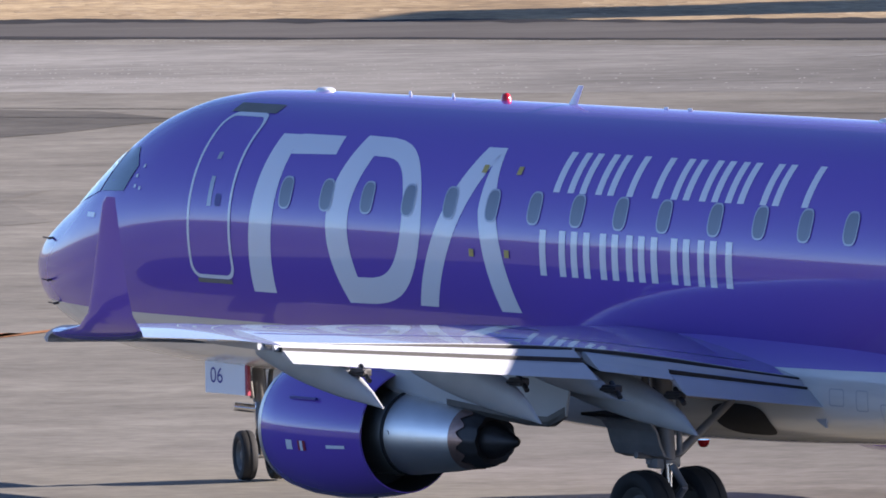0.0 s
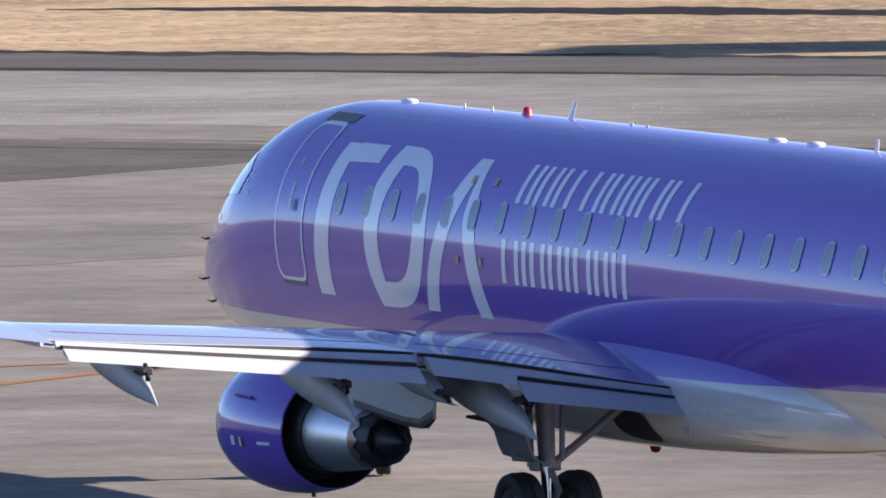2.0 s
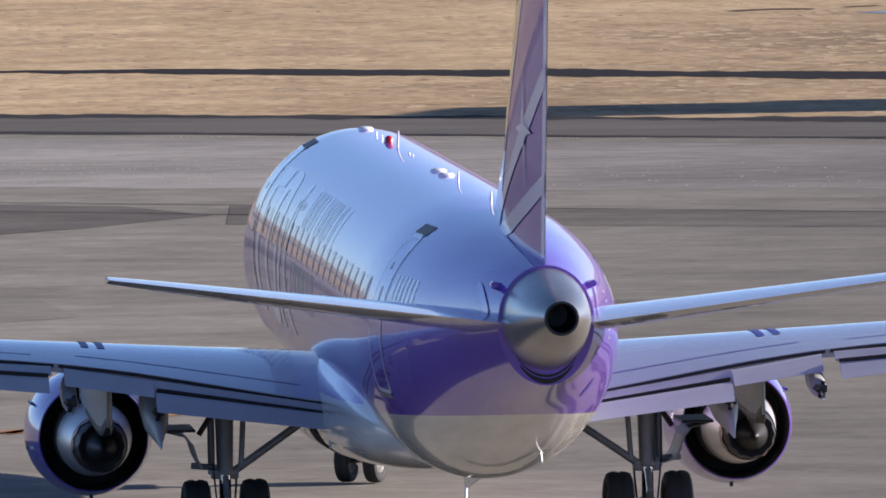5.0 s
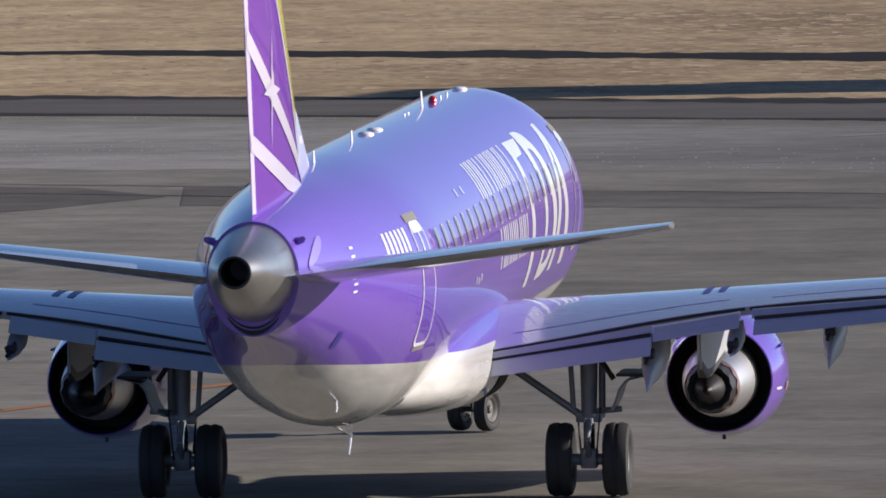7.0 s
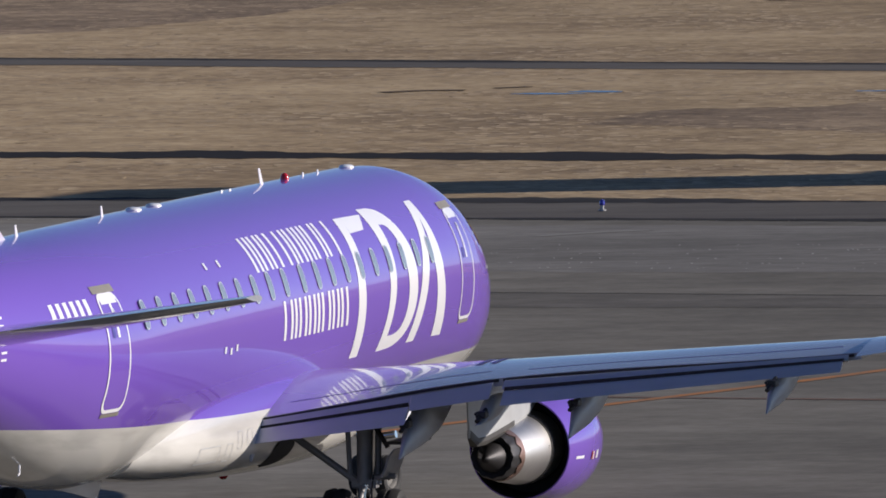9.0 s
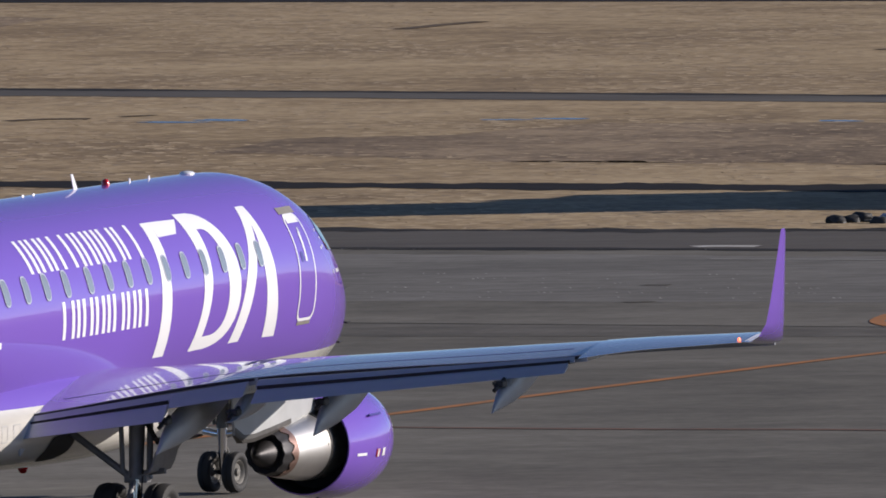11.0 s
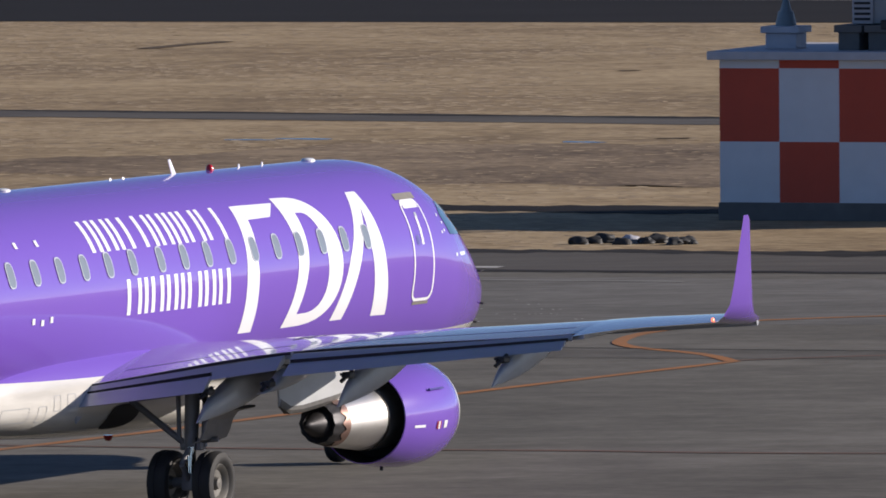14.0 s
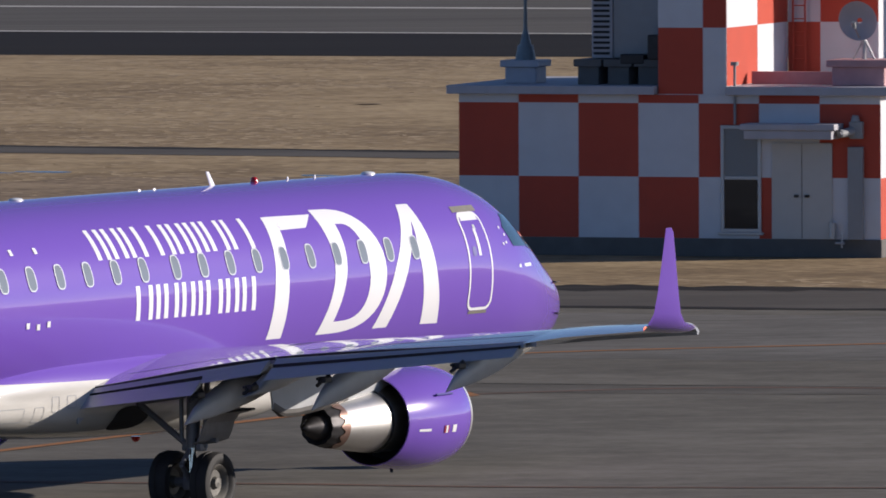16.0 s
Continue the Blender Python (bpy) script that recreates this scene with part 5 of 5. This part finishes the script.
part("conduit", join(rod((6.38, -0.04, 2.9), (6.38, -0.04, 4.2), 0.03), rod((6.38, -0.04, 4.2), (6.38, -0.04, 4.28), 0.09)), M_cabinet, field_house)
part("tap", join(rod((8.85, -0.15, 0.2), (8.85, -0.15, 0.5), 0.02), rod((8.7, -0.15, 0.3), (8.9, -0.15, 0.3), 0.03), rod((8.62, -0.1, 0.4), (8.62, -0.1, 0.75), 0.07)), M_alu, field_house)

# things standing on the roof
rod_ob = tagged(new("lightning_rod"), "dark lightning rod on a stepped concrete base", "mast")
rod_ob.matrix_world = SITE
part("base", join(box(0.66, 1.38, 1.35, 2.15, 3.74, 4.10, 0.02), box(0.57, 1.47, 1.25, 2.25, 4.10, 4.25, 0.02)), M_eave, rod_ob, "stepped pale base")
part("spire", join(rod((1.02, 1.75, 4.25), (1.02, 1.75, 4.58), 0.24, 0.17, 20), rod((1.02, 1.75, 4.58), (1.02, 1.75, 4.92), 0.13, 0.05, 20)), M_copper, rod_ob, "", True)
part("needle", rod((1.02, 1.75, 4.9), (1.02, 1.75, 7.6), 0.045, 0.02), M_copper, rod_ob)

plant = tagged(new("air_conditioner"), "grey louvred plant cabinet on roof footings", "air conditioner")
plant.matrix_world = SITE
part("casing", box(3.28, 4.45, 1.0, 2.2, 4.32, 6.6, 0.02), M_cabinet, plant, "dark grey casing")
part("louvre_casing", box(2.80, 3.28, 0.95, 2.1, 4.32, 6.4, 0.02), M_eave, plant, "pale casing")
for k in range(16):
    part("slat", box(2.85, 3.22, 0.92, 0.96, 4.40 + k * 0.118, 4.455 + k * 0.118), M_dark, plant)
part("fan_box", join(box(4.2, 4.56, 0.55, 0.98, 4.30, 4.85, 0.03), box(3.55, 4.1, 0.6, 0.95, 4.2, 4.42, 0.03)), M_soot, plant)
for u in (2.55, 3.25, 3.95):
    part("footing", join(box(u, u + 0.48, 0.7, 2.3, 3.74, 4.14, 0.01), box(u - 0.08, u + 0.56, 0.62, 2.38, 4.14, 4.30, 0.01)), M_plinth, plant, "grey concrete footing")

dish = tagged(new("satellite_dish"), "white satellite dish on a roof pedestal", "dish")
dish.matrix_world = SITE
part("pedestal", join(box(8.45, 9.65, 0.5, 1.5, 3.74, 4.16, 0.02), box(8.35, 9.75, 0.4, 1.6, 4.16, 4.32, 0.02)), M_pink, dish, "faded pink pedestal")
part("stand", join(rod((9.05, 1.0, 4.3), (9.05, 1.0, 4.9), 0.05), rod((8.8, 1.0, 4.3), (9.05, 1.0, 4.8), 0.025), rod((9.3, 1.0, 4.3), (9.05, 1.0, 4.8), 0.025)), M_alu, dish)
rings = []
for k in range(8):
    q = k / 7
    rings.append([(8.98 + 0.44 * q * math.cos(a), 0.92 - 0.16 * q * q - 0.10 * q * math.sin(a), 5.15 + 0.44 * q * math.sin(a) + 0.02) for a in [i * math.tau / 32 for i in range(32)]])
part("reflector", loft(rings[1:], cap=False), M_eave, dish, "round reflector", True)
part("feed", join(rod((8.98, 0.9, 4.80), (8.98, 0.42, 5.07), 0.02), rod((8.98, 0.44, 5.05), (8.98, 0.40, 5.15), 0.05)), M_cabinet, dish)

# dark sandbags at the edge of the grass
random.seed(4)


def sandbag(x, y, a, b, c, seed):
    bm = bmesh.new()
    bmesh.ops.create_icosphere(bm, subdivisions=3, radius=1)
    for v in bm.verts:
        k = 1 + 0.42 * noise.noise(v.co * 1.3 + Vector((seed * 3.1, 0, 0))) + 0.14 * noise.noise(v.co * 4 + Vector((seed, 2, 0)))
        v.co = Vector((v.co.x * a * k, v.co.y * b * k, max(-0.5, v.co.z) * c * k))
    ob = part("sandbag", bm, M_bag, None, "", True)
    ob.location = (x, y, 0.5 * c - 0.03)
    ob.rotation_euler = (0, 0, random.uniform(-0.6, 0.6))
    return tagged(ob, "dark plastic-wrapped sandbag lying on the verge", "sandbag", "sandbags on the verge")


M_bag = mat("bag_plastic", (0.026, 0.026, 0.026), 0.65, vary=0.5, scale=3.0, bump=0.4, bump_scale=8)
for k, (d, s) in enumerate(((0.0, 0.20), (0.36, 0.19), (0.66, 0.23), (0.95, 0.18), (1.52, 0.17), (1.80, 0.22), (2.12, 0.18), (2.42, 0.20))):
    sandbag(24.75 + d * 0.93, 262.6 - d * 0.36 + (k % 3) * 0.4, s * 1.15, s * 0.9, s * 0.62, k)
tagged(sandbag(25.9, 262.9, 0.2, 0.16, 0.12, 30), "pale grey sack lying on the verge").data.materials[0] = M_eave

# blue taxiway edge light
light_ob = tagged(new("taxiway_light"), "small blue taxiway edge light on a stub", "edge light")
light_ob.location = (11.57, 259.0, 0)
part("stub", join(rod((0, 0, -0.02), (0, 0, 0.12), 0.04), rod((0, 0, 0.0), (0, 0, 0.03), 0.08)), M_cabinet, light_ob)
part("lens", loft([[(0.06 * k * math.cos(a), 0.06 * k * math.sin(a), 0.12 + z * 0.7) for a in [i * math.tau / 16 for i in range(16)]] for k, z in ((0.9, 0), (1, 0.05), (0.9, 0.12), (0.4, 0.17))]), mat("blue_lens", (0.03, 0.03, 0.35), 0.1, coat=1.0), light_ob, "blue glass lens", True)
# ---------------------------------------------------------------- what moves


def taxi(t):
    return spline(TAXI, t)


def motions():
    rows = [(t, pose(x, y, 0, 0, 0, h + 90)) for t, x, y, h in TAXI]
    walk(plane, rows)
    # wheels roll over the ground that the aircraft covers; the nose wheels steer into the turn
    times = [k / 10 for k in range(161)]
    roll_main, roll_nose, main_rows, nose_rows, leg_rows = 0.0, 0.0, [], [], []
    for k, t in enumerate(times):
        x, y, h = taxi(t)
        lo, hi = taxi(max(t - 0.4, 0)), taxi(min(t + 0.4, 16))
        dt = min(t + 0.4, 16) - max(t - 0.4, 0)
        v = math.hypot(hi[0] - lo[0], hi[1] - lo[1]) / dt
        w = radians(hi[2] - lo[2]) / dt
        steer = math.degrees(math.atan2(NOSE_X * w, v))
        if k:
            roll_main += v * 0.1 / MAIN_R
            roll_nose += v * 0.1 / math.cos(radians(steer)) / NOSE_R
        main_rows.append((t, roll_main))
        nose_rows.append((t, roll_nose, steer))
    for wh in main_wheels:
        walk(wh, [(t, Matrix.Translation(wh.location.copy()) @ Matrix.Rotation(a, 4, "Y")) for t, a in main_rows])
    for wh, k in zip(nose_wheels, (1, -1)):
        walk(wh, [(t, Matrix.Translation((NOSE_X, 0, NOSE_R)) @ Matrix.Rotation(radians(s), 4, "Z") @ Matrix.Translation((0, k * 0.20, 0)) @ Matrix.Rotation(a, 4, "Y")) for t, a, s in nose_rows])
    walk(nose_leg, [(t, Matrix.Translation((NOSE_X, 0, 0)) @ Matrix.Rotation(radians(s), 4, "Z")) for t, a, s in nose_rows])


motions()
